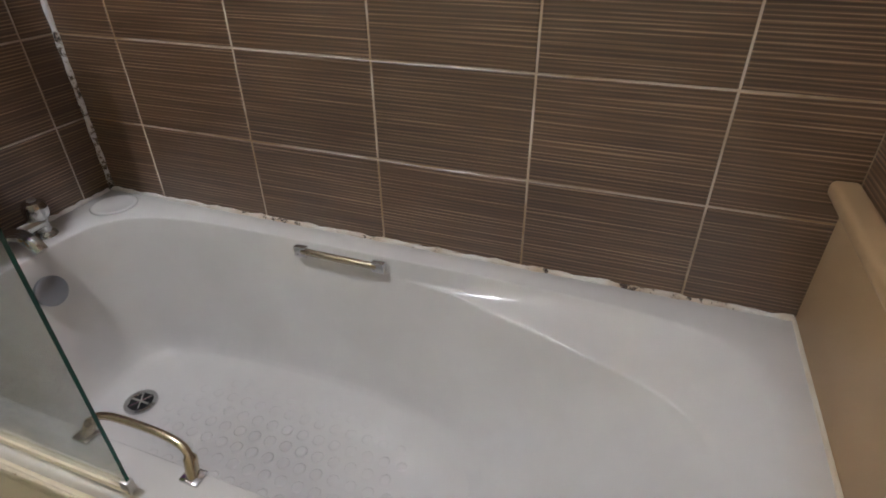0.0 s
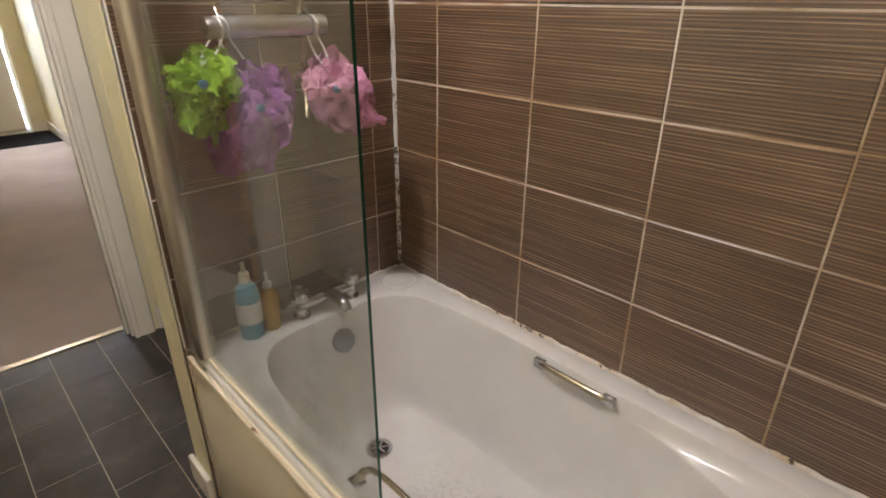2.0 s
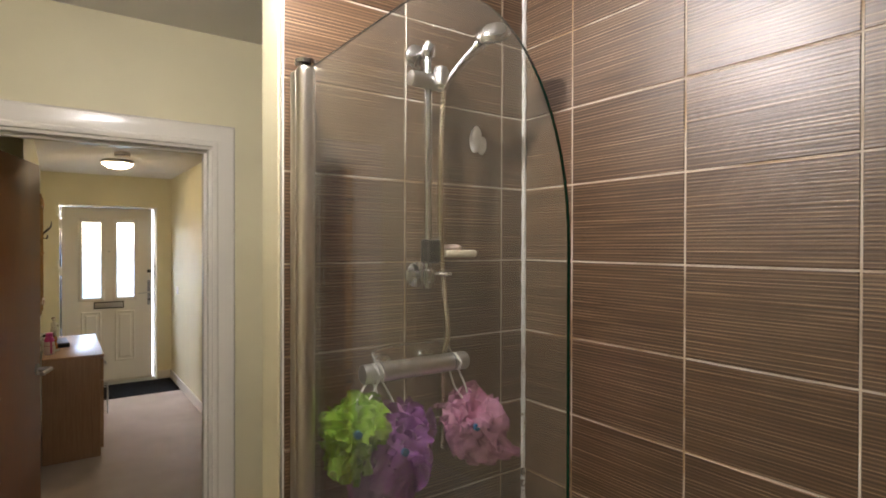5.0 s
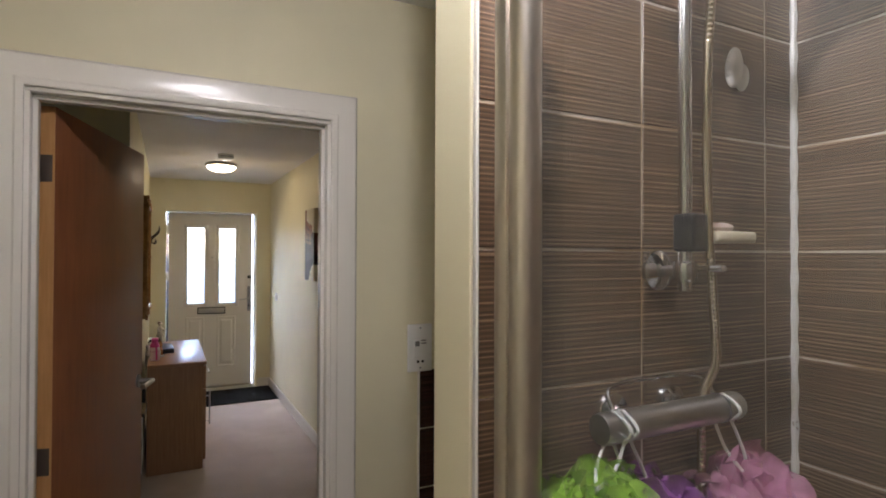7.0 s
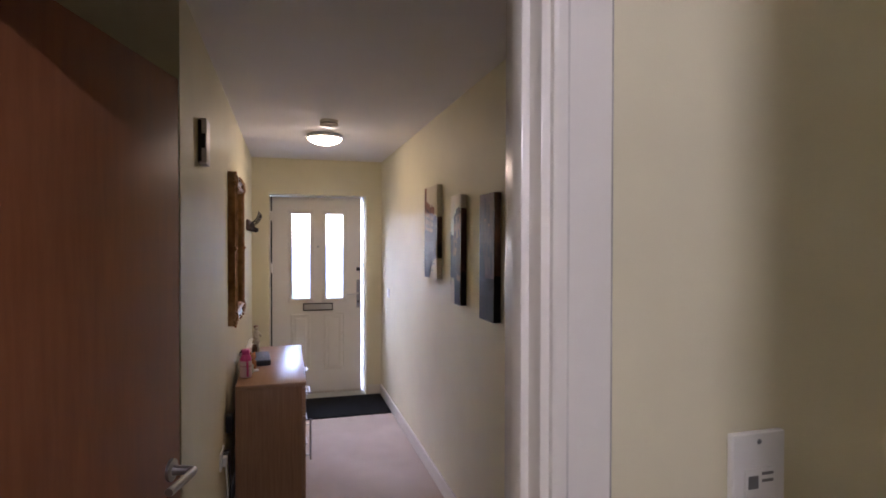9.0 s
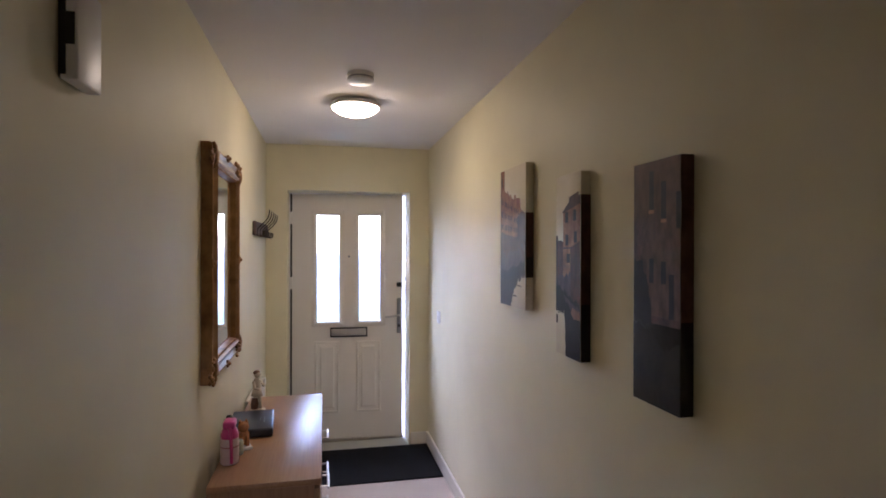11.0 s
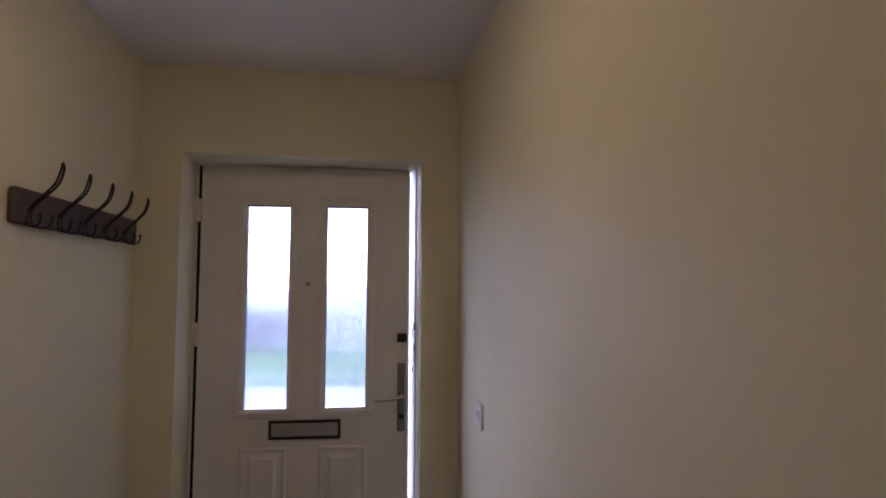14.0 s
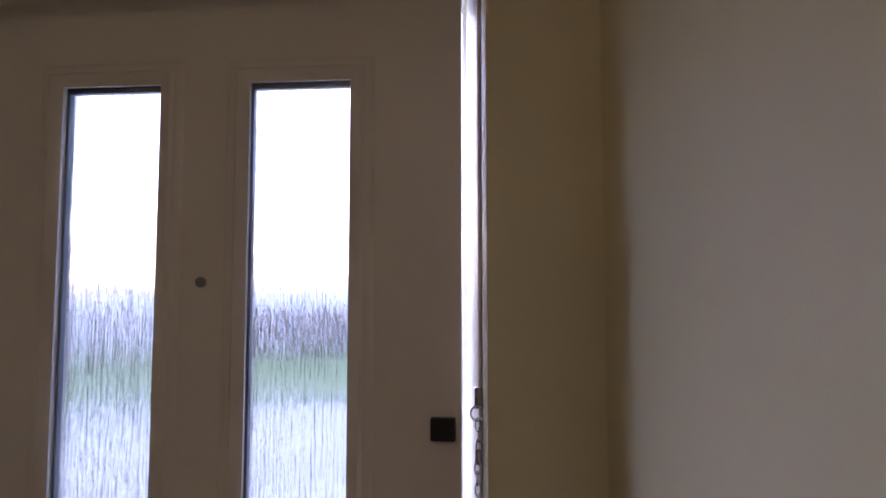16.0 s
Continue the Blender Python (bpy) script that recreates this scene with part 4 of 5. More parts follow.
# ---- bathroom door, standing open into the hall
def lever(parent, at, way):
    """Lever handle on a round rose; way is the side (+1 or -1) along y."""
    x, y, z = at
    h = part("door_handle", lathe([(0.026, 0.0), (0.026, 0.007 * way), (0.012, 0.009 * way), (0.010, 0.040 * way)], (x, y, z), "Y", 20), STEEL, parent, "brushed steel lever handle")
    part("lever", tube(curve_through([(x, y + 0.030 * way, z), (x, y + 0.050 * way, z), (x - 0.010, y + 0.056 * way, z), (x - 0.06, y + 0.056 * way, z), (x - 0.118, y + 0.053 * way, z)], 6), 0.0095, 12), STEEL, h)


def bathroom_door():
    t = thing("door", (DOOR_X0 - 0.006, JAMB_L - 0.012, 0.008), "reddish brown veneered door standing open into the hall", "door")
    w, h, th = 0.760, 1.975, 0.042
    # built along +x from the hinge, turned so that it points down the hall
    part("leaf", box((0.0, -th, 0), (w, 0, h), 0.0015), DOOR_WOOD, t)
    part("hinge_edge", box((-0.002, -th + 0.001, 0.001), (0.0005, -0.001, h - 0.001)), DOOR_EDGE, t, "pale timber edge of the door")
    part("lock_edge", box((w - 0.0005, -th + 0.001, 0.001), (w + 0.002, -0.001, h - 0.001)), DOOR_WOOD, t)
    for z in (0.22, 0.98, 1.80):
        g = part("hinge", box((-0.004, -th + 0.006, z - 0.038), (-0.001, -0.006, z + 0.038), 0.0008), BRONZE, t)
        part("knuckle", lathe([(0.006, -0.038), (0.006, 0.038)], (-0.008, -th - 0.002, z), n=12), BRONZE, g)
    lever(t, (w - 0.05, 0.0, 1.045), 1)
    lever(t, (w - 0.05, -th, 1.045), -1)
    part("latch", box((w + 0.0015, -0.034, 0.96), (w + 0.003, -0.010, 1.07), 0.0005), STEEL, t)
    # mirror image in x: the leaf runs along -x, 17 degrees off the hall wall
    t.matrix_world = pose(-2.061, -0.661, 0.008, 0, 0, 165.2) @ Matrix.Diagonal((1, -1, 1, 1))
    return t


bathroom_door()


# ---- front door
FD_X, FD_L, FD_R, FD_TOP = -7.205, -0.362, 0.548, 2.052


def front_door():
    f = thing("door_frame", (FD_X, 0, 0), "white plastic front door frame", "door frame", "", "structure")
    part("jamb", box((-0.065, OPEN_L + 0.001, 0), (-0.002, FD_L - 0.013, OPEN_TOP - 0.001), 0.004), UPVC, f)
    section = [(-0.090, FD_R + 0.012), (-0.030, FD_R + 0.006), (0.022, FD_R + 0.020), (0.034, FD_R + 0.023), (0.036, OPEN_R - 0.002), (-0.090, OPEN_R - 0.002)]
    part("jamb", add_ring_loft(bmesh.new(), [[(x, y, z) for x, y in section] for z in (0.0, OPEN_TOP - 0.001)]), UPVC, f, smooth=False)
    # near-black strip stands in for the shade inside the hinge-side gap
    part("gasket", box((-0.050, FD_L - 0.0125, 0.03), (-0.012, FD_L + 0.0015, FD_TOP)), DARK, f, "dark strip for the shade in the hinge-side gap")
    part("head", box((-0.065, FD_L - 0.006, FD_TOP + 0.004), (0.0, FD_R + 0.004, OPEN_TOP - 0.001), 0.002), UPVC, f)
    part("sill", box((-0.09, FD_L - 0.006, -0.001), (0.012, FD_R + 0.004, 0.022), 0.004), ALU, f)
    part("stop", box((-0.088, FD_R - 0.002, 0.022), (-0.076, FD_R + 0.012, FD_TOP), 0.002), UPVC, f)

    t = thing("door", (FD_X, FD_L, 0), "white panelled front door with two textured glass panes, slightly ajar", "door")
    w, z0, h = FD_R - FD_L - 0.004, 0.026, FD_TOP
    panes = [(0.194, 0.383), (0.537, 0.721)]
    gz0, gz1 = 0.994, 1.886
    part("leaf", slab("x", -0.046, 0.044, (0.002, w), (z0, h), [(a, b, gz0, gz1) for a, b in panes]), UPVC, t, smooth=False)
    for a, b in panes:
        p = part("pane", box((-0.030, a, gz0), (-0.022, b, gz1)), RAIN_GLASS, t, "textured rain glass pane")
        p.visible_shadow = False
        # moulded glazing bead on the room side
        prof = [(-0.004, 0.0), (-0.004, 0.004), (0.010, 0.010), (0.016, 0.011), (0.022, 0.006), (0.030, 0.006), (0.038, 0.0)]
        bm = bmesh.new()
        rings = []
        for y, z, sy, sz in ((a, gz0, -1, -1), (b, gz0, 1, -1), (b, gz1, 1, 1), (a, gz1, -1, 1), (a, gz0, -1, -1)):
            rings.append([(-0.002 + d, y + sy * s, z + sz * s) for s, d in prof])
        add_ring_loft(bm, rings, closed=False, caps=False)
        part("glazing_bead", bm, UPVC, t)
        bm = bmesh.new()
        for lo, hi in (((-0.022, a + 0.001, gz0 + 0.001), (-0.012, a + 0.006, gz1 - 0.001)), ((-0.022, b - 0.004, gz0 + 0.001), (-0.014, b - 0.001, gz1 - 0.001)), ((-0.022, a + 0.001, gz1 - 0.012), (-0.012, b - 0.001, gz1 - 0.001))):
            add_box(bm, lo, hi)
        part("gasket", bm, DARK_STEEL, t, "dark rubber gasket")
    # raised and fielded lower panels
    for a, b in ((0.184, 0.383), (0.520, 0.726)):
        bm = bmesh.new()
        rings = []
        for s, d in ((0.0, 0.0), (0.006, 0.006), (0.014, 0.007), (0.020, 0.001), (0.040, 0.002), (0.052, 0.009), (0.06, 0.009)):
            rings.append([(-0.002 + d, y, z) for y, z in ((a + s, 0.243 + s), (b - s, 0.243 + s), (b - s, 0.836 - s), (a + s, 0.836 - s))])
        add_ring_loft(bm, rings, caps=False)
        bm.verts.ensure_lookup_table()
        bm.faces.new(bm.verts[-4:])
        part("raised_panel", bm, UPVC, t, smooth=False)
    lp = part("letter_plate", slab("x", -0.002, 0.012, (0.308, 0.612), (0.868, 0.948), [(0.318, 0.602, 0.879, 0.937)]), BLACK, t, "black framed grey letter plate", smooth=False)
    part("flap", box((0.0, 0.319, 0.880), (0.007, 0.601, 0.936), 0.002), STEEL, lp)
    part("spyhole", lathe([(0.009, 0.0), (0.009, 0.004), (0.006, 0.006), (0.001, 0.005)], (-0.002, 0.460, 1.536), "X", 18), DARK_STEEL, t)
    pl = part("handle_plate", box((-0.002, 0.858, 0.890), (0.008, 0.892, 1.186), 0.006, 3), DARK_STEEL, t, "grey metal handle plate with a lever")
    part("lever", tube(curve_through([(0.006, 0.875, 1.045), (0.045, 0.875, 1.046), (0.050, 0.860, 1.044), (0.048, 0.81, 1.036), (0.046, 0.757, 1.033)], 6), 0.0085, 12), STEEL, pl)
    part("cylinder", lathe([(0.012, 0), (0.012, 0.006), (0.009, 0.007), (0.001, 0.007)], (0.007, 0.875, 0.955), "X", 16), BLACK, pl)
    for z in (0.905, 1.172):
        part("screw", lathe([(0.004, 0), (0.003, 0.001), (0.001, 0.001)], (0.0078, 0.875, z), "X", 10), STEEL, pl)
    part("chain_keep", box((-0.002, 0.856, 1.280), (0.012, 0.897, 1.317), 0.003), BLACK, t, "black chain keeper")
    for z in (1.852, 1.318, 0.300):
        g = part("hinge", box((-0.002, -0.030, z - 0.05), (0.018, 0.006, z + 0.05), 0.003), UPVC, t, "white plastic hinge")
        part("knuckle", lathe([(0.012, -0.056), (0.012, -0.018)], (0.016, -0.030, z), n=12), UPVC, g)
        part("knuckle", lathe([(0.012, 0.018), (0.012, 0.056)], (0.016, -0.030, z), n=12), UPVC, g)
    t.matrix_world = pose(FD_X, FD_L, 0, 0, 0, -2.6)
    return t


front_door()


def door_chain():
    t = thing("door_chain", (FD_X + 0.038, FD_R + 0.022, 1.36), "chrome security chain hanging on the door frame", "door chain")
    part("anchor", box((-0.002, -0.006, -0.03), (0.003, 0.006, 0.005), 0.002), CHROME, t)
    part("ring", tube([(0.006, 0.012 * math.cos(a), -0.036 + 0.012 * math.sin(a)) for a in [2 * math.pi * i / 16 for i in range(17)]], 0.0018, 6), CHROME, t)
    for k in range(8):
        z = -0.054 - 0.017 * k
        turn = k % 2
        pts = []
        for i in range(13):
            a = 2 * math.pi * i / 12
            u, v = 0.0045 * math.cos(a), 0.0115 * math.sin(a)
            pts.append((0.006 + (u if turn else 0), 0.0015 * math.sin(k) + (0 if turn else u), z + v))
        part("link", tube(pts, 0.0014, 6), CHROME, t)
    part("tag", box((0.003, -0.005, -0.118), (0.006, 0.005, -0.094), 0.002), DARK_STEEL, t)
    part("bolt", box((0.002, -0.012, -0.215), (0.010, -0.005, -0.190), 0.002), CHROME, t)


door_chain()
tagged(new("door_mat", mesh_from(box((FRONT + 0.017, LEFT + 0.017, 0.0005), (-6.325, BACK - 0.017, 0.009), 0.003), "door_mat", MAT)), "black ribbed door mat wall to wall", "door mat")


# ---- hall: chest of drawers and what stands on it
def chest():
    x0, x1, y0, y1, h = -5.75, -4.584, -0.495, -0.112, 0.780
    t = thing("chest_of_drawers", ((x0 + x1) / 2, (y0 + y1) / 2, 0), "oak laminate chest of drawers with steel bar handles", "chest of drawers")
    hx, hy = (x1 - x0) / 2, (y1 - y0) / 2
    part("top", box((-hx, -hy, h - 0.022), (hx, hy + 0.004, h), 0.002), OAK_X, t)
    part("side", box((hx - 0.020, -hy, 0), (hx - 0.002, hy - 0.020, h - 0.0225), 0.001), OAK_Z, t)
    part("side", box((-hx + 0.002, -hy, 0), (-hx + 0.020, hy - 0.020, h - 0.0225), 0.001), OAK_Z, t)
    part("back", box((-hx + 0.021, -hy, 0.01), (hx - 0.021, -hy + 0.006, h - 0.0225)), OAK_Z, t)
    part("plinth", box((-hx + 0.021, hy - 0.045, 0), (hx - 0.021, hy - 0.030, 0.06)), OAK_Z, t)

    def bar(parent, a, b):
        off = Vector((0, 0.030, 0))
        a, b = Vector(a), Vector(b)
        hd = part("handle", tube([a + off, (a + b) / 2 + off, b + off], 0.0055, 10), STEEL, parent, "steel bar handle")
        for s in (0.12, 0.88):
            p = a.lerp(b, s)
            part("standoff", tube([p, p + off], 0.004, 8), STEEL, hd)

    mid = 0.10
    rows = [(0.065, 0.235), (0.240, 0.410), (0.415, 0.580), (0.585, 0.746)]
    for a, b in rows:
        d = part("drawer", box((-hx + 0.003, hy - 0.019, a), (mid - 0.002, hy, b - 0.003), 0.0015), OAK_X, t)
        bar(d, (-0.30, hy, (a + b) / 2), (-0.16, hy, (a + b) / 2))
    d = part("drawer", box((mid + 0.002, hy - 0.019, 0.585), (hx - 0.003, hy, 0.743), 0.0015), OAK_X, t)
    bar(d, (0.26, hy, 0.665), (0.40, hy, 0.665))
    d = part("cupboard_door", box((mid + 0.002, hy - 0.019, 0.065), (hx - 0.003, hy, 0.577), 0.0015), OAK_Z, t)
    bar(d, (hx - 0.07, hy, 0.30), (hx - 0.07, hy, 0.54))
    return t


chest()
TOP = 0.780


def figurine():
    at = (-5.425, -0.425, TOP)
    glaze = material("ivory_glaze", (0.62, 0.55, 0.42), 0.25)
    brown = material("brown_glaze", (0.16, 0.075, 0.04), 0.3)
    bm = bmesh.new()
    add_lathe(bm, [(0.040, 0), (0.042, 0.008), (0.036, 0.014), (0.038, 0.020), (0.030, 0.026)], n=20)
    add_lathe(bm, [(0.016, 0.02), (0.018, 0.05), (0.012, 0.075)], (-0.006, -0.008, 0), n=12, mat=1)
    add_tube(bm, [(0.006, 0.012, 0.024), (0.004, 0.014, 0.06), (0.0, 0.006, 0.10)], [0.008, 0.007, 0.011], 10)
    add_tube(bm, [(-0.010, -0.012, 0.024), (-0.006, -0.010, 0.06), (-0.002, -0.002, 0.10)], [0.008, 0.007, 0.011], 10)
    add_lathe(bm, [(0.026, 0.085), (0.021, 0.105), (0.016, 0.125), (0.020, 0.148), (0.012, 0.160), (0.006, 0.168)], n=14)
    add_tube(bm, [(0.0, 0.016, 0.15), (0.018, 0.024, 0.128), (0.030, 0.014, 0.135)], [0.008, 0.007, 0.005], 8)
    add_tube(bm, [(0.0, -0.016, 0.15), (0.014, -0.022, 0.125), (0.028, -0.006, 0.118)], [0.008, 0.007, 0.005], 8)
    add_ball(bm, (0.002, 0.0, 0.182), 0.015)
    add_ball(bm, (-0.003, 0.0, 0.190), 0.016, (1, 1, 0.7), mat=1)
    ob = new("figurine", mesh_from(bm, "figurine", [glaze, brown], "all"))
    ob.matrix_world = pose(*at, 0, 0, 40) @ Matrix.Scale(1.08, 4)
    tagged(ob, "glazed ivory and brown porcelain figurine on the chest", "figurine")


figurine()


def router():
    t = thing("router_box", (-5.215, -0.405, TOP), "black flat electronic box on the chest", "router")
    part("case", box((-0.150, -0.100, 0.0), (0.150, 0.088, 0.038), 0.008, 3), BLACK, t)
    for i in range(2):
        part("printed_line", box((-0.03 + 0.03 * i, 0.045, 0.0381), (0.06 - 0.02 * i, 0.050 - 0.0 * i, 0.0385)) if i == 0 else box((-0.02, 0.028, 0.0381), (0.03, 0.031, 0.0385)), LETTERING, t)
    t.matrix_world = pose(-5.215, -0.415, TOP, 0, 0, 4)


router()


def pink_bottle():
    pink = material("pink_plastic", (0.62, 0.06, 0.24), 0.35)
    clear = material("pale_pink_label", (0.66, 0.50, 0.48), 0.4)
    t = thing("spray_bottle", (-4.80, -0.452, TOP), "pink capped spray bottle with a pale label", "bottle")
    part("body", lathe([(0.030, 0), (0.034, 0.004), (0.034, 0.085), (0.031, 0.100)], n=22), clear, t)
    for z, w in ((0.065, 0.9), (0.05, 0.6), (0.035, 0.75), (0.022, 0.5)):
        part("printed_line", lathe([(0.0343, z), (0.0343, z + 0.005)], n=22), material("label_ink", (0.45, 0.20, 0.20), 0.5), t)
        break
    part("shoulder", lathe([(0.032, 0.098), (0.033, 0.110), (0.026, 0.130), (0.020, 0.138)], n=22), pink, t)
    part("cap", box((-0.034, -0.022, 0.136), (0.030, 0.022, 0.165), 0.008, 3), pink, t)
    part("trigger", tube(curve_through([(0.026, 0.004, 0.140), (0.040, 0.010, 0.110), (0.038, 0.012, 0.05), (0.036, 0.012, 0.01)], 5), 0.006, 8), pink, t)


pink_bottle()


def small_ornaments():
    white = material("white_glaze", (0.68, 0.66, 0.62), 0.2)
    black = material("black_glaze", (0.02, 0.02, 0.02), 0.2)
    ginger = material("ginger_glaze", (0.48, 0.20, 0.07), 0.25)
    bm = bmesh.new()
    add_lathe(bm, [(0.022, 0), (0.024, 0.02), (0.018, 0.06), (0.014, 0.085)], n=16)
    add_ball(bm, (0.004, 0, 0.100), 0.019)
    add_lathe(bm, [(0.018, 0.105), (0.019, 0.112), (0.012, 0.118), (0.010, 0.128), (0.001, 0.130)], n=16, mat=1)
    ob = new("figurine", mesh_from(bm, "figurine", [white, black], "all"))
    ob.matrix_world = pose(-4.985, -0.485, TOP)
    tagged(ob, "small white porcelain ornament with a black cap", "figurine")
    bm = bmesh.new()
    add_box(bm, (-0.035, -0.026, 0), (0.035, 0.026, 0.012), 0.004, mat=1)
    add_ball(bm, (-0.004, 0, 0.040), 0.026, (1, 0.9, 1.15))
    add_ball(bm, (0.006, 0.0, 0.078), 0.019)
    for s in (-1, 1):
        add_lathe(bm, [(0.008, 0), (0.001, 0.014)], (0.004, 0.010 * s, 0.090), n=8)
        add_tube(bm, [(0.016, 0.010 * s, 0.045), (0.020, 0.010 * s, 0.012)], 0.007, 8)
    ob = new("figurine", mesh_from(bm, "figurine", [ginger, white], "all"))
    ob.matrix_world = pose(-4.955, -0.425, TOP, 0, 0, 20) @ Matrix.Scale(1.15, 4)
    tagged(ob, "ginger glazed sitting animal ornament on a base", "figurine")
    bm = lathe([(0.018, 0), (0.02, 0.01), (0.019, 0.05), (0.016, 0.056), (0.001, 0.057)], n=18)
    ob = new("jar", mesh_from(bm, "jar", material("green_cream_jar", (0.45, 0.46, 0.33), 0.35), "all"))
    ob.matrix_world = pose(-4.885, -0.432, TOP)
    tagged(ob, "small pale green jar", "jar")


small_ornaments()


# ---- gilt mirror
def gilt_mirror():
    x0, x1, z0, z1 = -5.405, -4.735, 1.095, 1.998
    t = thing("framed_mirror", ((x0 + x1) / 2, LEFT, z0), "large antique gilt mirror hanging on the cream wall", "mirror")
    hx, h = (x1 - x0) / 2, z1 - z0
    fw = 0.085
    bm = bmesh.new()
    # profile from the outer edge inwards: (inset, stand-off)
    prof = [(0.0, 0.0), (0.0, 0.030), (0.006, 0.040), (0.014, 0.042), (0.020, 0.036), (0.034, 0.030), (0.050, 0.034), (0.060, 0.046), (0.066, 0.050), (0.072, 0.046), (0.076, 0.036), (0.082, 0.034), (0.085, 0.018)]

    def edge_wave(s):
        """How far the scalloped outer edge swells at a share s of a side."""
        mid = math.exp(-((s - 0.5) / 0.05) ** 2) * 0.010
        ends = (math.exp(-(s / 0.11) ** 2) + math.exp(-((1 - s) / 0.11) ** 2)) * 0.010
        return mid + ends - 0.010

    corners = [(-hx, 0.0), (hx, 0.0), (hx, h), (-hx, h)]
    for k in range(4):
        (ax, az), (bx, bz) = corners[k], corners[(k + 1) % 4]
        d = Vector((bx - ax, bz - az)).normalized()
        n = Vector((-d.y, d.x))
        length = math.hypot(bx - ax, bz - az)
        rings = []
        N = 48
        for i in range(N + 1):
            s = i / N
            ring = []
            for inset, off in prof:
                # mitre: the run shortens as the profile moves in
                p = Vector((ax, az)) + d * (inset + (length - 2 * inset) * s) + n * inset
                swell = edge_wave(s) * max(0.0, 1 - inset / 0.03)
                p = p - n * swell
                ring.append((p.x, off, p.y))
            rings.append(ring)
        b2 = bmesh.new()
        add_ring_loft(b2, rings, closed=False, caps=False)
        for f in b2.faces:
            c = f.calc_center_median()
            ins = min(c.x + hx, hx - c.x, c.z, h - c.z)
            f.material_index = 1 if 0.020 < ins < 0.052 else 0
        part("frame_rail", b2, [GILT, PALE_GILT], t, "gilt rail with a silvered hollow")
        # beading along the sight edge
        b3 = bmesh.new()
        count = int((length - 2 * 0.06) / 0.011)
        for i in range(count):
            p = Vector((ax, az)) + d * (0.06 + 0.011 * (i + 0.5)) + n * 0.0785
            add_ball(b3, (p.x, 0.037, p.y), 0.0036, n=6)
        tagged(part("beading", b3, GILT, t, smooth="all"), kind="stuff")
    rng = random.Random(5)
    for cx, cz in corners:
        sx, sz = (-1 if cx > 0 else 1), (1 if cz < h / 2 else -1)
        b4 = bmesh.new()
        for i in range(26):
            u, v = rng.uniform(-0.004, 0.085), rng.uniform(-0.004, 0.085)
            if u + v > 0.115:
                continue
            m = Matrix.LocRotScale((cx + sx * u, 0.034 + rng.uniform(0, 0.010), cz + sz * v), Euler((rng.uniform(-0.5, 0.5), rng.uniform(0, 3.1), rng.uniform(-0.5, 0.5))), (0.014, 0.008, 0.007))
            bmesh.ops.create_uvsphere(b4, u_segments=8, v_segments=6, radius=1.0, matrix=m)
        leaves = []
        for i in range(5):
            a = math.pi / 2 * i / 4
            leaves.append(tube(curve_through([(cx + sx * 0.03, 0.045, cz + sz * 0.03), (cx + sx * (0.03 + 0.03 * math.cos(a)), 0.050, cz + sz * (0.03 + 0.03 * math.sin(a))), (cx + sx * (0.03 + 0.065 * math.cos(a)), 0.042, cz + sz * (0.03 + 0.065 * math.sin(a)))], 4), [0.009, 0.008, 0.008, 0.007, 0.007, 0.006, 0.005, 0.004, 0.003], 7))
        orn = tagged(part("corner_ornament", b4, GILT, t, "carved leaf corner", smooth="all"), kind="stuff")
        for leaf in leaves:
            part("leaf", leaf, GILT, orn, smooth="all")
    for px, pz in ((0, 0.012), (0, h - 0.012), (-hx + 0.012, h / 2), (hx - 0.012, h / 2)):
        b5 = bmesh.new()
        for i in range(6):
            a = 2 * math.pi * i / 6
            add_ball(b5, (px + 0.010 * math.cos(a), 0.042, pz + 0.010 * math.sin(a)), 0.008, (1, 0.7, 1), 8)
        add_ball(b5, (px, 0.048, pz), 0.008, n=8)
        part("shell_ornament", b5, GILT, t, smooth="all")
    # bevelled plate
    bm = bmesh.new()
    a, c = hx - fw + 0.002, fw - 0.002
    outer = [bm.verts.new(p) for p in ((-a, 0.020, c), (a, 0.020, c), (a, 0.020, h - c), (-a, 0.020, h - c))]
    inner = [bm.verts.new(p) for p in ((-a + 0.022, 0.0222, c + 0.022), (a - 0.022, 0.0222, c + 0.022), (a - 0.022, 0.0222, h - c - 0.022), (-a + 0.022, 0.0222, h - c - 0.022))]
    bm.faces.new(inner)
    for k in range(4):
        bm.faces.new((outer[k], outer[(k + 1) % 4], inner[(k + 1) % 4], inner[k]))
    part("plate", bm, MIRROR, t, "bevelled mirror plate", smooth=False)
    part("backing", box((-hx + 0.012, 0.0, 0.012), (hx - 0.012, 0.017, h - 0.012)), DARK_WOOD, t)


gilt_mirror()


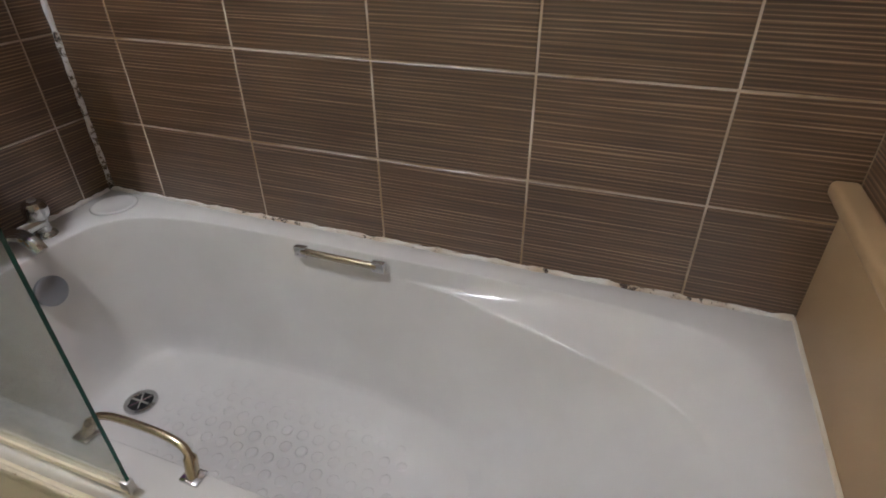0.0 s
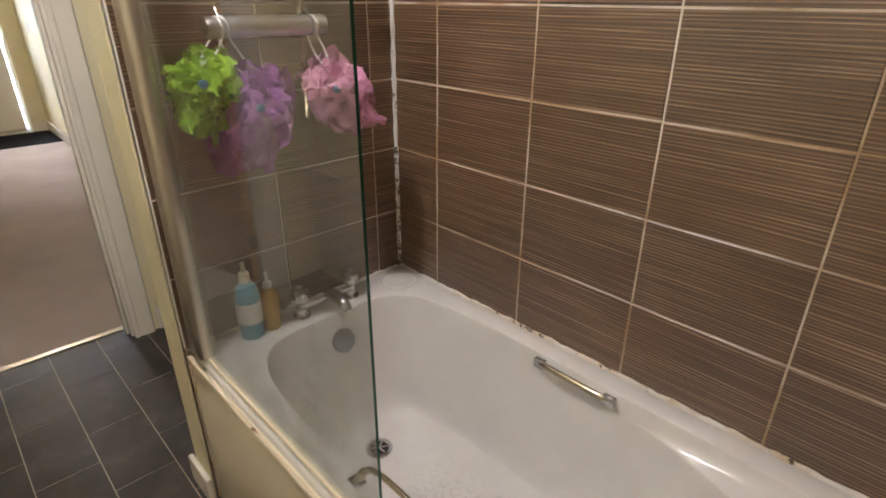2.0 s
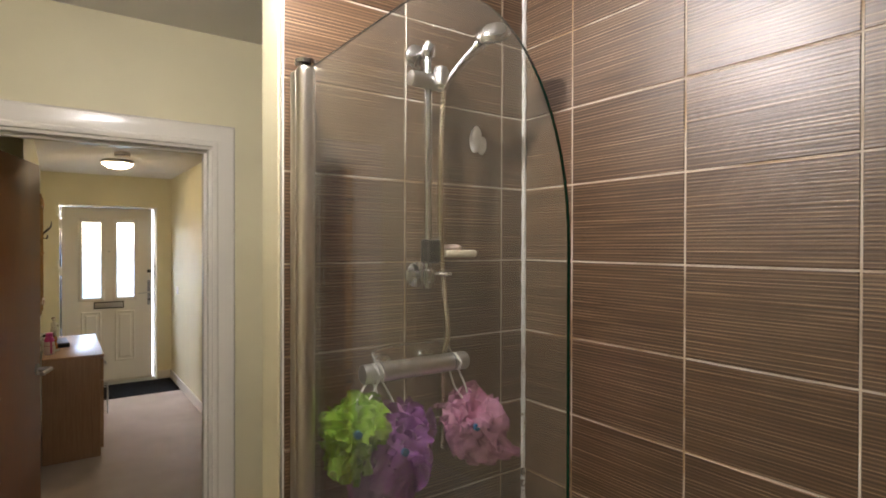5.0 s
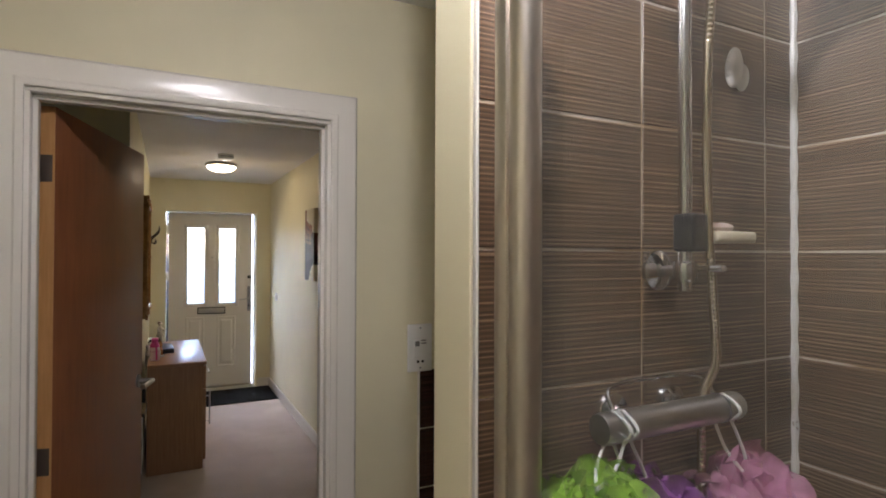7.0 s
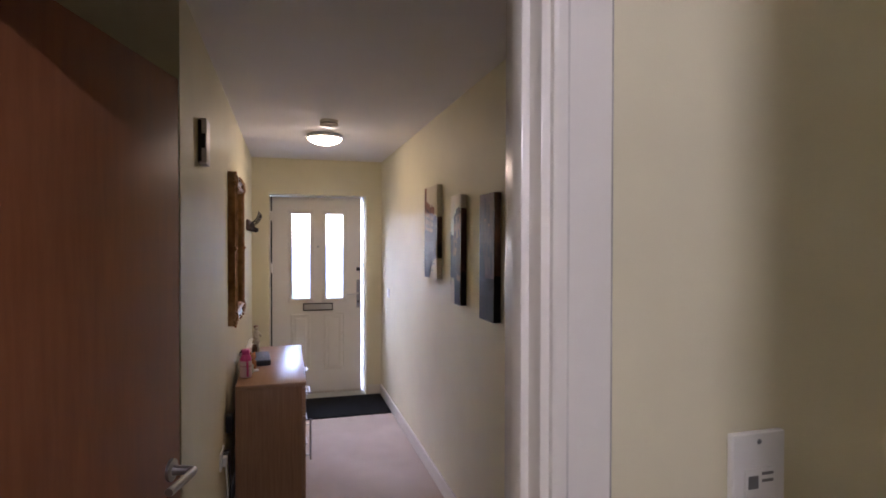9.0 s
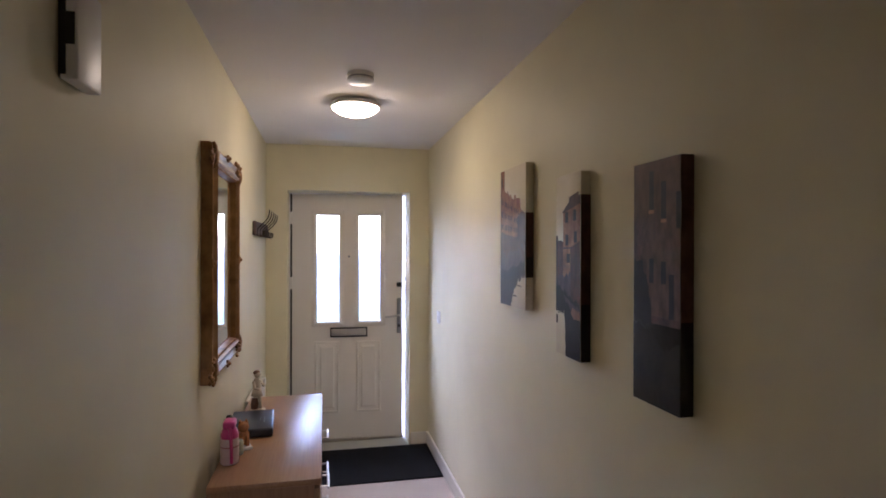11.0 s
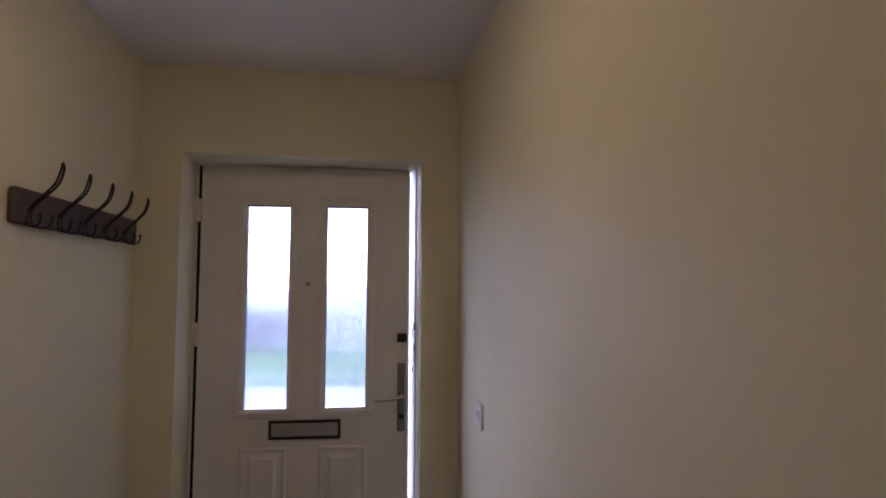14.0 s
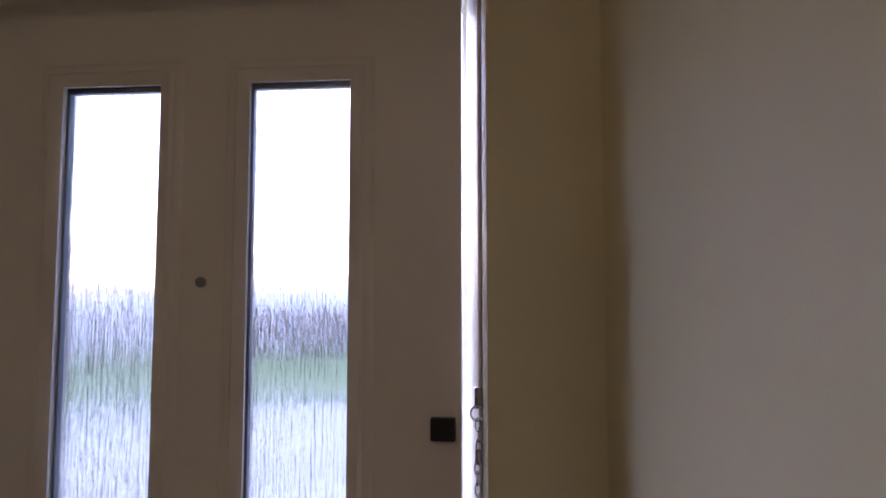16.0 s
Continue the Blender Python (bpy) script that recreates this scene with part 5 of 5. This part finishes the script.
def hook_rail():
    x0, x1, z = -6.95, -6.195, 1.730
    t = thing("coat_hooks", ((x0 + x1) / 2, LEFT, z), "dark wooden board with five wire coat hooks", "coat hooks")
    hx = (x1 - x0) / 2
    part("board", box((-hx, 0.0005, -0.047), (hx, 0.024, 0.047), 0.011, 4), DARK_WOOD, t)
    for k in range(5):
        x = hx - 0.055 - 0.147 * k
        hk = part("hook", tube(curve_through([(x - 0.006, 0.024, -0.010), (x - 0.006, 0.040, 0.012), (x - 0.008, 0.085, 0.060), (x - 0.007, 0.098, 0.100), (x, 0.098, 0.116), (x + 0.007, 0.098, 0.100), (x + 0.008, 0.085, 0.060), (x + 0.006, 0.040, 0.012), (x + 0.006, 0.024, -0.010)], 6), 0.0030, 7), IRON, t, "bent wire coat hook")
        for s in (-1, 1):
            part("prong", tube(curve_through([(x + 0.006 * s, 0.024, -0.006), (x + 0.012 * s, 0.026, -0.040), (x + 0.020 * s, 0.048, -0.052), (x + 0.026 * s, 0.064, -0.040), (x + 0.028 * s, 0.066, -0.022)], 5), 0.0030, 7), IRON, hk)
            part("tip", add_ball(bmesh.new(), (x + 0.028 * s, 0.066, -0.020), 0.0048, n=8), IRON, hk)


hook_rail()


def radiator(x, y, top, label):
    t = thing("radiator", (x, y, 0), label, "radiator")
    part("panel", box((-0.30, 0.035, 0.15), (0.27, 0.055, top - 0.003), 0.006, 3), GLOSS_WHITE, t)
    part("top_grille", box((-0.30, 0.012, top - 0.013), (0.27, 0.058, top), 0.003), GLOSS_WHITE, t)
    for i in range(14):
        part("flute", box((-0.275 + 0.039 * i, 0.054, 0.18), (-0.255 + 0.039 * i, 0.059, top - 0.038), 0.003), GLOSS_WHITE, t)
    for dx in (-0.2, 0.17):
        part("bracket", box((dx, 0.0, 0.2), (dx + 0.03, 0.036, top - 0.08)), GLOSS_WHITE, t)
    for dx in (-0.26, 0.23):
        part("pipe", tube([(dx, 0.045, 0.0), (dx, 0.045, 0.16)], 0.008, 8), GLOSS_WHITE, t)
    part("valve", lathe([(0.015, -0.02), (0.018, 0.0), (0.017, 0.03), (0.010, 0.036)], (-0.318, 0.045, top - 0.038), n=14), WHITE_PLASTIC, t)


radiator(-6.10, LEFT, 0.738, "white panel radiator on the hall wall")
radiator(-1.58, -1.0, 0.62, "white fluted radiator low on the bathroom wall")


def door_chime():
    t = thing("door_chime", (-3.69, LEFT, 1.98), "white door chime box with a black side", "door chime")
    part("case", box((-0.050, 0.004, -0.088), (0.055, 0.032, 0.088), 0.004, 3), WHITE_PLASTIC, t)
    part("side_panel", box((0.0545, 0.004, -0.080), (0.057, 0.014, 0.080)), BLACK, t)
    part("speaker_slot", box((0.0545, 0.012, -0.028), (0.0572, 0.028, 0.028), 0.001), BLACK, t)
    part("base", box((-0.046, 0.0, -0.084), (0.050, 0.005, 0.084)), BLACK, t)


door_chime()


def light_switch():
    t = thing("light_switch", (-6.565, BACK, 1.092), "white plastic light switch plate on the hall wall", "light switch")
    part("plate", box((-0.043, -0.010, -0.043), (0.043, 0.0, 0.043), 0.003, 3), WHITE_PLASTIC, t)
    part("rocker", box((-0.010, -0.0145, -0.014), (0.010, -0.009, 0.014), 0.002), WHITE_PLASTIC, t)
    for x in (-0.030, 0.030):
        part("screw", lathe([(0.003, 0), (0.003, -0.0012), (0.001, -0.0013)], (x, -0.0098, 0), "Y", 10), DARK_STEEL, t)


light_switch()


def wall_socket():
    t = thing("wall_socket", (-4.36, LEFT, 0.47), "white wall socket with black plugs beside the chest", "socket")
    part("plate", box((-0.073, 0.0, -0.043), (0.073, 0.010, 0.043), 0.003), WHITE_PLASTIC, t)
    part("plug", box((-0.055, 0.010, -0.03), (-0.008, 0.042, 0.024), 0.008, 3), BLACK, t)
    part("plug", box((0.012, 0.010, -0.03), (0.056, 0.034, 0.020), 0.008, 3), WHITE_PLASTIC, t)
    part("cable", tube(curve_through([(-0.03, 0.036, -0.03), (-0.05, 0.040, -0.15), (-0.13, 0.03, -0.30), (-0.22, 0.022, -0.42)], 8), 0.004, 8), BLACK, t)
    part("cable", tube(curve_through([(0.034, 0.028, -0.03), (0.02, 0.034, -0.18), (-0.05, 0.026, -0.36), (-0.22, 0.022, -0.44)], 8), 0.0035, 8), WHITE_PLASTIC, t)
    part("adaptor", box((-0.24, 0.004, 0.06), (-0.19, 0.040, 0.16), 0.006), BLACK, t)


wall_socket()


# ---- three canvases of an old canal town
def ink(name, a, b, scale=(34, 34, 18), rough=0.48):
    """Printed canvas: blotches of two tones like distant facades, and the weave."""
    m = material(name, a, rough, 0.0, 0.3)
    coloured(m, ramp(m, noise_of(m, coords(m, scale), 1.0, 4, 0.6), [(0.36, a), (0.62, b)]))
    bumped(m, noise_of(m, coords(m), 900, 2), 0.15, 0.0006)
    return m


SKY_INK = ink("canvas_sky", (0.60, 0.53, 0.36), (0.68, 0.61, 0.44), (6, 6, 4))
BRICK_INK = ink("canvas_brick", (0.17, 0.060, 0.026), (0.34, 0.145, 0.068))
BRICK_DARK = ink("canvas_dark_brick", (0.040, 0.014, 0.010), (0.090, 0.034, 0.022))
# dark print tone, lifted towards violet for the door's glare on it
VIOLET_SHEEN_INK = ink("canvas_dark_violet_sheen", (0.040, 0.024, 0.027), (0.085, 0.052, 0.054))
NIGHT_INK = ink("canvas_dark_water", (0.005, 0.003, 0.004), (0.014, 0.008, 0.008))
WINDOW_INK = ink("canvas_window", (0.014, 0.009, 0.011), (0.030, 0.016, 0.015))
BOAT_INK = ink("canvas_boat", (0.15, 0.065, 0.035), (0.24, 0.11, 0.06))


def canvas(x0, x1, z0, z1, label, base, shapes, edges):
    """A stretched canvas with the picture laid on in flat shapes of (material, outline in shares of width and height).
    Seen from the hall, width runs from x0 towards x1."""
    t = thing("canvas_picture", (x0, BACK, z0), label, "picture", "canvases on the hall wall")
    w, h, d = x1 - x0, z1 - z0, 0.036
    part("stretcher", box((0, -d, 0), (w, -0.001, h), 0.002, 2), base, t)
    for k, (mat, outline) in enumerate(shapes):
        bm = bmesh.new()
        y = -d - 0.0006 - 0.00006 * k
        bm.faces.new([bm.verts.new((u * w, y, v * h)) for u, v in outline])
        part("printed_shape", bm, mat, t, smooth=False)
    for k, (mat, v0, v1) in enumerate(edges):
        part("printed_edge", box((w, -d + 0.001, v0 * h), (w + 0.0008, -0.002, v1 * h)), mat, t)


def rect(u0, v0, u1, v1):
    return [(u0, v0), (u1, v0), (u1, v1), (u0, v1)]


def ragged(points, seed, size=0.015):
    rng = random.Random(seed)
    out = []
    for (a, b), (c, d) in zip(points, points[1:] + points[:1]):
        for k in range(6):
            s = k / 6
            u, v = a + (c - a) * s, b + (d - b) * s
            j = size if 0.01 < u < 0.99 and 0.01 < v < 0.99 else 0
            out.append((u + rng.uniform(-j, j), v + rng.uniform(-j, j)))
    return out


arch = [(0.60 + 0.36 * math.cos(a), 0.36 + 0.10 * math.sin(a)) for a in [math.pi * i / 12 for i in range(13)]]
shapes1 = [
    (BRICK_INK, [(0, 0.36), (0, 0.998), (0.17, 0.998), (0.17, 0.85), (0.26, 0.825), (0.30, 0.84), (0.38, 0.80), (0.42, 0.815), (0.50, 0.775), (0.56, 0.77), (0.57, 0.80), (0.63, 0.795), (0.64, 0.775), (0.80, 0.765), (0.82, 0.70), (0.86, 0.68), (1, 0.66), (1, 0.36)]),
    (BRICK_DARK, [(0.70, 0.40), (0.70, 0.64), (0.84, 0.675), (1, 0.655), (1, 0.40)]),
    (VIOLET_SHEEN_INK, ragged([(0, 0.0), (0, 0.42), (0.30, 0.40), (0.55, 0.43), (1, 0.44), (1, 0.22), (0.75, 0.20), (0.5, 0.10), (0.42, 0.04)], 1, 0.03)),
    (BRICK_DARK, [(0, 0.40), (0, 0.55), (0.25, 0.52), (0.55, 0.50), (0.70, 0.50), (0.70, 0.40)]),
    (NIGHT_INK, ragged([(0, 0.0), (0, 0.24), (0.5, 0.28), (1, 0.34), (1, 0.24), (0.70, 0.19), (0.58, 0.12), (0.48, 0.05), (0.45, 0.0)], 2)),
    (BRICK_DARK, arch + [(0.60 + (u - 0.60) * 0.86, v - 0.022) for u, v in arch[::-1]]),
    (SKY_INK, ragged([(0.52, 0.02), (0.60, 0.08), (0.55, 0.12), (0.72, 0.15), (0.70, 0.18), (0.86, 0.19), (0.88, 0.215), (1.0, 0.215), (1.0, 0.0), (0.50, 0.0)], 3, 0.006)),
    *[(NIGHT_INK, [(0.56 + 0.05 * k, 0.075 + 0.026 * k), (0.70 + 0.06 * k, 0.080 + 0.024 * k), (0.66 + 0.06 * k, 0.086 + 0.024 * k), (0.54 + 0.05 * k, 0.086 + 0.026 * k)]) for k in (0, 3)],
    *[(WINDOW_INK, rect(u, 0.46 + (v - 0.46) * (1 - 0.45 * u), u + 0.034, 0.46 + (v + 0.045 - 0.46) * (1 - 0.45 * u))) for u in (0.02, 0.085, 0.19, 0.255, 0.33, 0.40, 0.46, 0.59, 0.66, 0.73) for v in (0.56, 0.655, 0.75) if v < 0.80],
    *[(BOAT_INK, [(0.0, v), (0.55, 0.46 + (v - 0.46) * 0.75), (0.55, 0.464 + (v - 0.46) * 0.75), (0.0, v + 0.007)]) for v in (0.63, 0.725, 0.82)],
    (WINDOW_INK, rect(0.05, 0.88, 0.11, 0.94)),
]
canvas(-4.998, -4.680, 1.352, 1.955, "tall canvas print of a canal, bridge and old houses", SKY_INK, shapes1, [(BRICK_DARK, 0.36, 0.66), (NIGHT_INK, 0.22, 0.36)])
shapes2 = [
    (BRICK_DARK, [(0, 0.30), (0, 0.665), (0.06, 0.668), (0.10, 0.635), (0.20, 0.64), (0.31, 0.63), (0.31, 0.30)]),
    (BRICK_INK, [(0.31, 0.42), (0.31, 0.795), (1, 0.835), (1, 0.42)]),
    (BRICK_DARK, [(0.27, 0.795), (0.55, 0.848), (0.55, 0.872), (0.92, 0.895), (0.93, 0.875), (1, 0.876), (1, 0.832), (0.30, 0.790)]),
    (BRICK_DARK, [(0.62, 0.28), (0.60, 0.60), (1, 0.635), (1, 0.28)]),
    (VIOLET_SHEEN_INK, ragged([(0, 0.46), (0.31, 0.44), (0.62, 0.46), (0.62, 0.30), (0, 0.30)], 8)),
    (NIGHT_INK, ragged([(0, 0.40), (0.35, 0.36), (0.50, 0.34), (1, 0.30), (1, 0), (0.42, 0.0), (0.40, 0.20), (0, 0.24)], 4)),
    (SKY_INK, ragged([(0.03, 0.01), (0.03, 0.20), (0.12, 0.24), (0.30, 0.22), (0.36, 0.25), (0.40, 0.12), (0.40, 0.0)], 5)),
    (WINDOW_INK, rect(0.02, 0.17, 0.09, 0.22)),
    (VIOLET_SHEEN_INK, ragged([(0.32, 0.33), (0.62, 0.30), (1, 0.27), (1, 0.25), (0.6, 0.275)], 6)),
    (BOAT_INK, [(0.62, 0.245), (0.70, 0.275), (1, 0.255), (1, 0.215), (0.75, 0.215)]),
    *[(WINDOW_INK, rect(u, v, u + 0.12, v + 0.06)) for u, v in ((0.40, 0.735), (0.72, 0.742), (0.41, 0.61), (0.75, 0.625))],
    (WINDOW_INK, rect(0.46, 0.515, 0.60, 0.565)),
    (VIOLET_SHEEN_INK, rect(0.31, 0.592, 0.66, 0.600)),
    (BOAT_INK, rect(0.33, 0.485, 0.60, 0.505)),
]
canvas(-4.378, -4.190, 1.240, 1.852, "tall canvas print of a corner house on a canal", SKY_INK, shapes2, [(BRICK_DARK, 0.30, 0.876), (NIGHT_INK, 0.0, 0.30)])
UMBER = ink("canvas_umber", (0.060, 0.026, 0.014), (0.120, 0.056, 0.032))
shapes3 = [
    (UMBER, rect(0, 0.34, 1, 1)),
    (BRICK_DARK, ragged([(0, 0.35), (0, 0.66), (0.10, 0.66), (0.34, 0.56), (0.42, 0.45), (0.42, 0.33)], 9)),
    (NIGHT_INK, ragged([(0, 0.33), (0, 0.60), (0.20, 0.58), (0.34, 0.50), (0.40, 0.40), (0.42, 0.33)], 10)),
    *[(WINDOW_INK, rect(u, v, u + 0.10, v + hh)) for u, v, hh in ((0.36, 0.80, 0.16), (0.62, 0.76, 0.15), (0.92, 0.72, 0.14), (0.36, 0.50, 0.10), (0.62, 0.50, 0.09), (0.78, 0.36, 0.18))],
    (BRICK_INK, rect(0.35, 0.785, 0.47, 0.80)),
    (BRICK_INK, rect(0.61, 0.745, 0.73, 0.76)),
    (BRICK_DARK, rect(0.42, 0.335, 1, 0.365)),
    (NIGHT_INK, ragged([(0, 0), (0, 0.33), (0.4, 0.31), (0.7, 0.24), (1, 0.27), (1, 0)], 7)),
]
canvas(-3.883, -3.690, 1.215, 1.820, "dark tall canvas print of house fronts over water", NIGHT_INK, shapes3, [(UMBER, 0.36, 1.0)])


# ---- outside the front door
solid("ground", slab("z", -0.10, -0.4, (-900, -7.31), (-700, 700)), ROAD, "open ground in front of the house", "ground")
solid("pavement", slab("z", -0.10, 0.02, (-13.6, -7.31), (-30, 14)), PAVING, "pale paved path before the door", "pavement")
solid("lawn", slab("z", -0.10, 0.05, (-18.0, -13.8), (-30, 14)), GRASS, "green lawn across the path", "lawn")


def hedge():
    rng = random.Random(3)
    bm = bmesh.new()
    for i in range(3200):
        x, y = rng.uniform(-19.4, -18.2), rng.uniform(-4.6, -0.9)
        top = 0.95 + 0.14 * math.sin(y * 1.3) + 0.10 * math.sin(y * 3.7 + 1)
        z = rng.uniform(0, top)
        s = rng.uniform(0.06, 0.15)
        m = Matrix.LocRotScale((x, y, z), Euler((rng.uniform(0, 6), rng.uniform(0, 6), rng.uniform(0, 6))), (s, s * 0.5, s))
        vs = [bm.verts.new(m @ Vector(p)) for p in ((-1, 0, 0), (0, 0, -0.7), (1, 0, 0), (0, 0, 0.9))]
        bm.faces.new(vs)
    h = new("hedge", mesh_from(bm, "hedge", HEDGE))
    h.matrix_world = Matrix.Translation((0, 0, -0.1))
    tagged(h, "reddish brown hedge beyond the lawn", "hedge", "", "stuff")


hedge()


def far_tree(at, height, seed):
    rng = random.Random(seed)
    t = thing("tree", at, "far pale bare tree beyond the field", "tree", "far trees")
    part("trunk", tube([(0, 0, 0), (0.1, 0.05, height * 0.3), (0.0, 0.1, height * 0.55)], [0.22, 0.17, 0.08], 7), HEDGE, t)
    bm = bmesh.new()
    for i in range(420):
        d = Vector((rng.gauss(0, 1), rng.gauss(0, 1), rng.gauss(0, 0.8)))
        d = d.normalized() * rng.uniform(0.3, 1) ** 0.5 * height * 0.33
        m = Matrix.LocRotScale(Vector((0, 0, height * 0.66)) + d, Euler((rng.uniform(0, 6), rng.uniform(0, 6), 0)), [rng.uniform(0.15, 0.35)] * 3)
        bm.faces.new([bm.verts.new(m @ Vector(p)) for p in ((-1, 0, 0), (0, 0, -0.6), (1, 0, 0), (0, 0, 0.8))])
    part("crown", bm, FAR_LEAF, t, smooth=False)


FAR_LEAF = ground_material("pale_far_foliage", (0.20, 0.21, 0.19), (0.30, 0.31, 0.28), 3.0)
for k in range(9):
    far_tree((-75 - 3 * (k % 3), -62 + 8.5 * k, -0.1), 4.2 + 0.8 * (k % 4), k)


def house(x0, x1, y0, y1, eaves, ridge):
    """Plain added house, to dim the door glass seen in the hall mirror."""
    t = thing("house", ((x0 + x1) / 2, (y0 + y1) / 2, -0.1), "added house beside the path, walls darkened to blue grey shade", "house")
    hx, hy = (x1 - x0) / 2, (y1 - y0) / 2
    part("wall", box((-hx, -hy, 0), (hx, hy, eaves)), HOUSE_SHADE, t, smooth=False)
    section = [(-hy - 0.3, eaves - 0.1), (0, ridge), (hy + 0.3, eaves - 0.1), (hy + 0.3, eaves + 0.05), (0, ridge + 0.2), (-hy - 0.3, eaves + 0.05)]
    part("roof", add_ring_loft(bmesh.new(), [[(x, y, z) for y, z in section] for x in (-hx - 0.2, hx + 0.2)]), ROOF_GREY, t, smooth=False)


house(-17.0, -10.5, 1.75, 8.0, 4.6, 6.8)


# ---- pieces of walls and floors, last
TW, TH, G = 0.3262, 0.2076, 0.0042


def tile_mesh(w, h, mat):
    """A wall tile of that size with eased edges, in the x-z plane, facing -y."""
    bm = bmesh.new()
    e = 0.0015
    back = [bm.verts.new((x, DEEP, z)) for x, z in ((0, 0), (w, 0), (w, h), (0, h))]
    rim = [bm.verts.new((x, e, z)) for x, z in ((0, 0), (w, 0), (w, h), (0, h))]
    face = [bm.verts.new((x, 0, z)) for x, z in ((e, e), (w - e, e), (w - e, h - e), (e, h - e))]
    for a, b in ((back, rim), (rim, face)):
        for k in range(4):
            bm.faces.new((a[k], a[(k + 1) % 4], b[(k + 1) % 4], b[k]))
    bm.faces.new(face)
    return mesh_from(bm, "tile", mat)


meshes = {}


def lay_tile(parent, m, w, h, mat):
    key = (round(w, 4), round(h, 4), mat.name)
    if key not in meshes:
        meshes[key] = tile_mesh(w, h, mat)
    ob = new("tile", meshes[key])
    ob.parent = parent
    ob.matrix_world = m


def lay_wall(parent, u0, u1, z0, z1, joint_u, joint_z, to_world, mat=TILE):
    """Fills u0..u1, z0..z1 with tiles whose joints pass through joint_u and joint_z."""
    i0 = math.floor((u0 - joint_u) / TW)
    k0 = math.floor((z0 - joint_z) / TH)
    for i in range(i0, i0 + 40):
        a, b = max(u0, joint_u + i * TW + G / 2), min(u1, joint_u + (i + 1) * TW - G / 2)
        if b - a < 0.006:
            continue
        for k in range(k0, k0 + 20):
            c, d = max(z0, joint_z + k * TH + G / 2), min(z1, joint_z + (k + 1) * TH - G / 2)
            if d - c < 0.006:
                continue
            lay_tile(parent, to_world(a, c), b - a, d - c, mat)


ZJ = 0.747
lay_wall(wall_bath, TAP + 0.001, END, RIM - 0.03, BATH_TOP, -0.345, ZJ, lambda u, z: pose(u, BACK, z))
lay_wall(wall_tap, 0.008, BACK - 0.001, RIM - 0.03, BATH_TOP, 0.321, ZJ, lambda u, z: pose(TAP, u, z, 0, 0, 90))
lay_wall(wall_end, -BACK + 0.001, 0.30, RIM - 0.03, BATH_TOP, -0.60, ZJ, lambda u, z: pose(END, -u, z, 0, 0, -90))
lay_wall(wall_bath, DOOR_X1 + 0.008, TAP - 0.114, 0.90, 1.165, -1.641, 1.165 - TH, lambda u, z: pose(u, BACK, z), DARK_TILE)
lay_wall(wall_door, 0.419, BACK - 0.001, 0.0, 1.165, 0.72, 1.165 - TH, lambda u, z: pose(DOOR_X1 + 0.0065, u, z, 0, 0, 90), DARK_TILE)
solid("trim_5", box((DOOR_X1 - 0.001, 0.412, 0.11), (DOOR_X1 + 0.007, 0.4185, 1.17), 0.001), GLOSS_WHITE, "white plastic tile edge trim", "trim")
solid("trim_6", box((TAP - 0.108, 0.003, RIM), (TAP + 0.001, 0.0075, BATH_TOP), 0.001), GLOSS_WHITE, "white plastic tile edge trim on the stub wall", "trim")
# plaster above the alcove tiles
solid("wall_13", box((DOOR_X1, BACK + 0.001, 1.167), (TAP - 0.114, BACK + DEEP + 0.001, BATH_TOP)), CREAM, "cream plaster above the alcove tiles", "wall")


def floor_piece(w, d):
    bm = bmesh.new()
    add_box(bm, (0, 0, -0.002), (w, d, 0.0), 0.0006, 1)
    return mesh_from(bm, "floor_tile", VINYL)


fm = {}
FW, FD = 0.326, 0.181
for r in range(-7, 5):
    ya, yb = -0.035 + FD * r + 0.0015, -0.035 + FD * (r + 1) - 0.0015
    ya, yb = max(ya, -1.0), min(yb, BACK)
    if yb - ya < 0.01:
        continue
    shift = -1.104 + (0.0 if r % 2 else FW / 2)
    for i in range(-4, 8):
        xa, xb = shift + FW * i + 0.0015, shift + FW * (i + 1) - 0.0015
        xa, xb = max(xa, DOOR_X0 + 0.016), min(xb, END)
        if xb - xa < 0.01 or (ya > 0.03 and xa > TAP):
            continue
        key = (round(xb - xa, 4), round(yb - ya, 4))
        if key not in fm:
            fm[key] = floor_piece(*key)
        ob = new("floor_tile", fm[key])
        ob.parent = floor_bath
        ob.matrix_world = pose(xa, ya, 0)
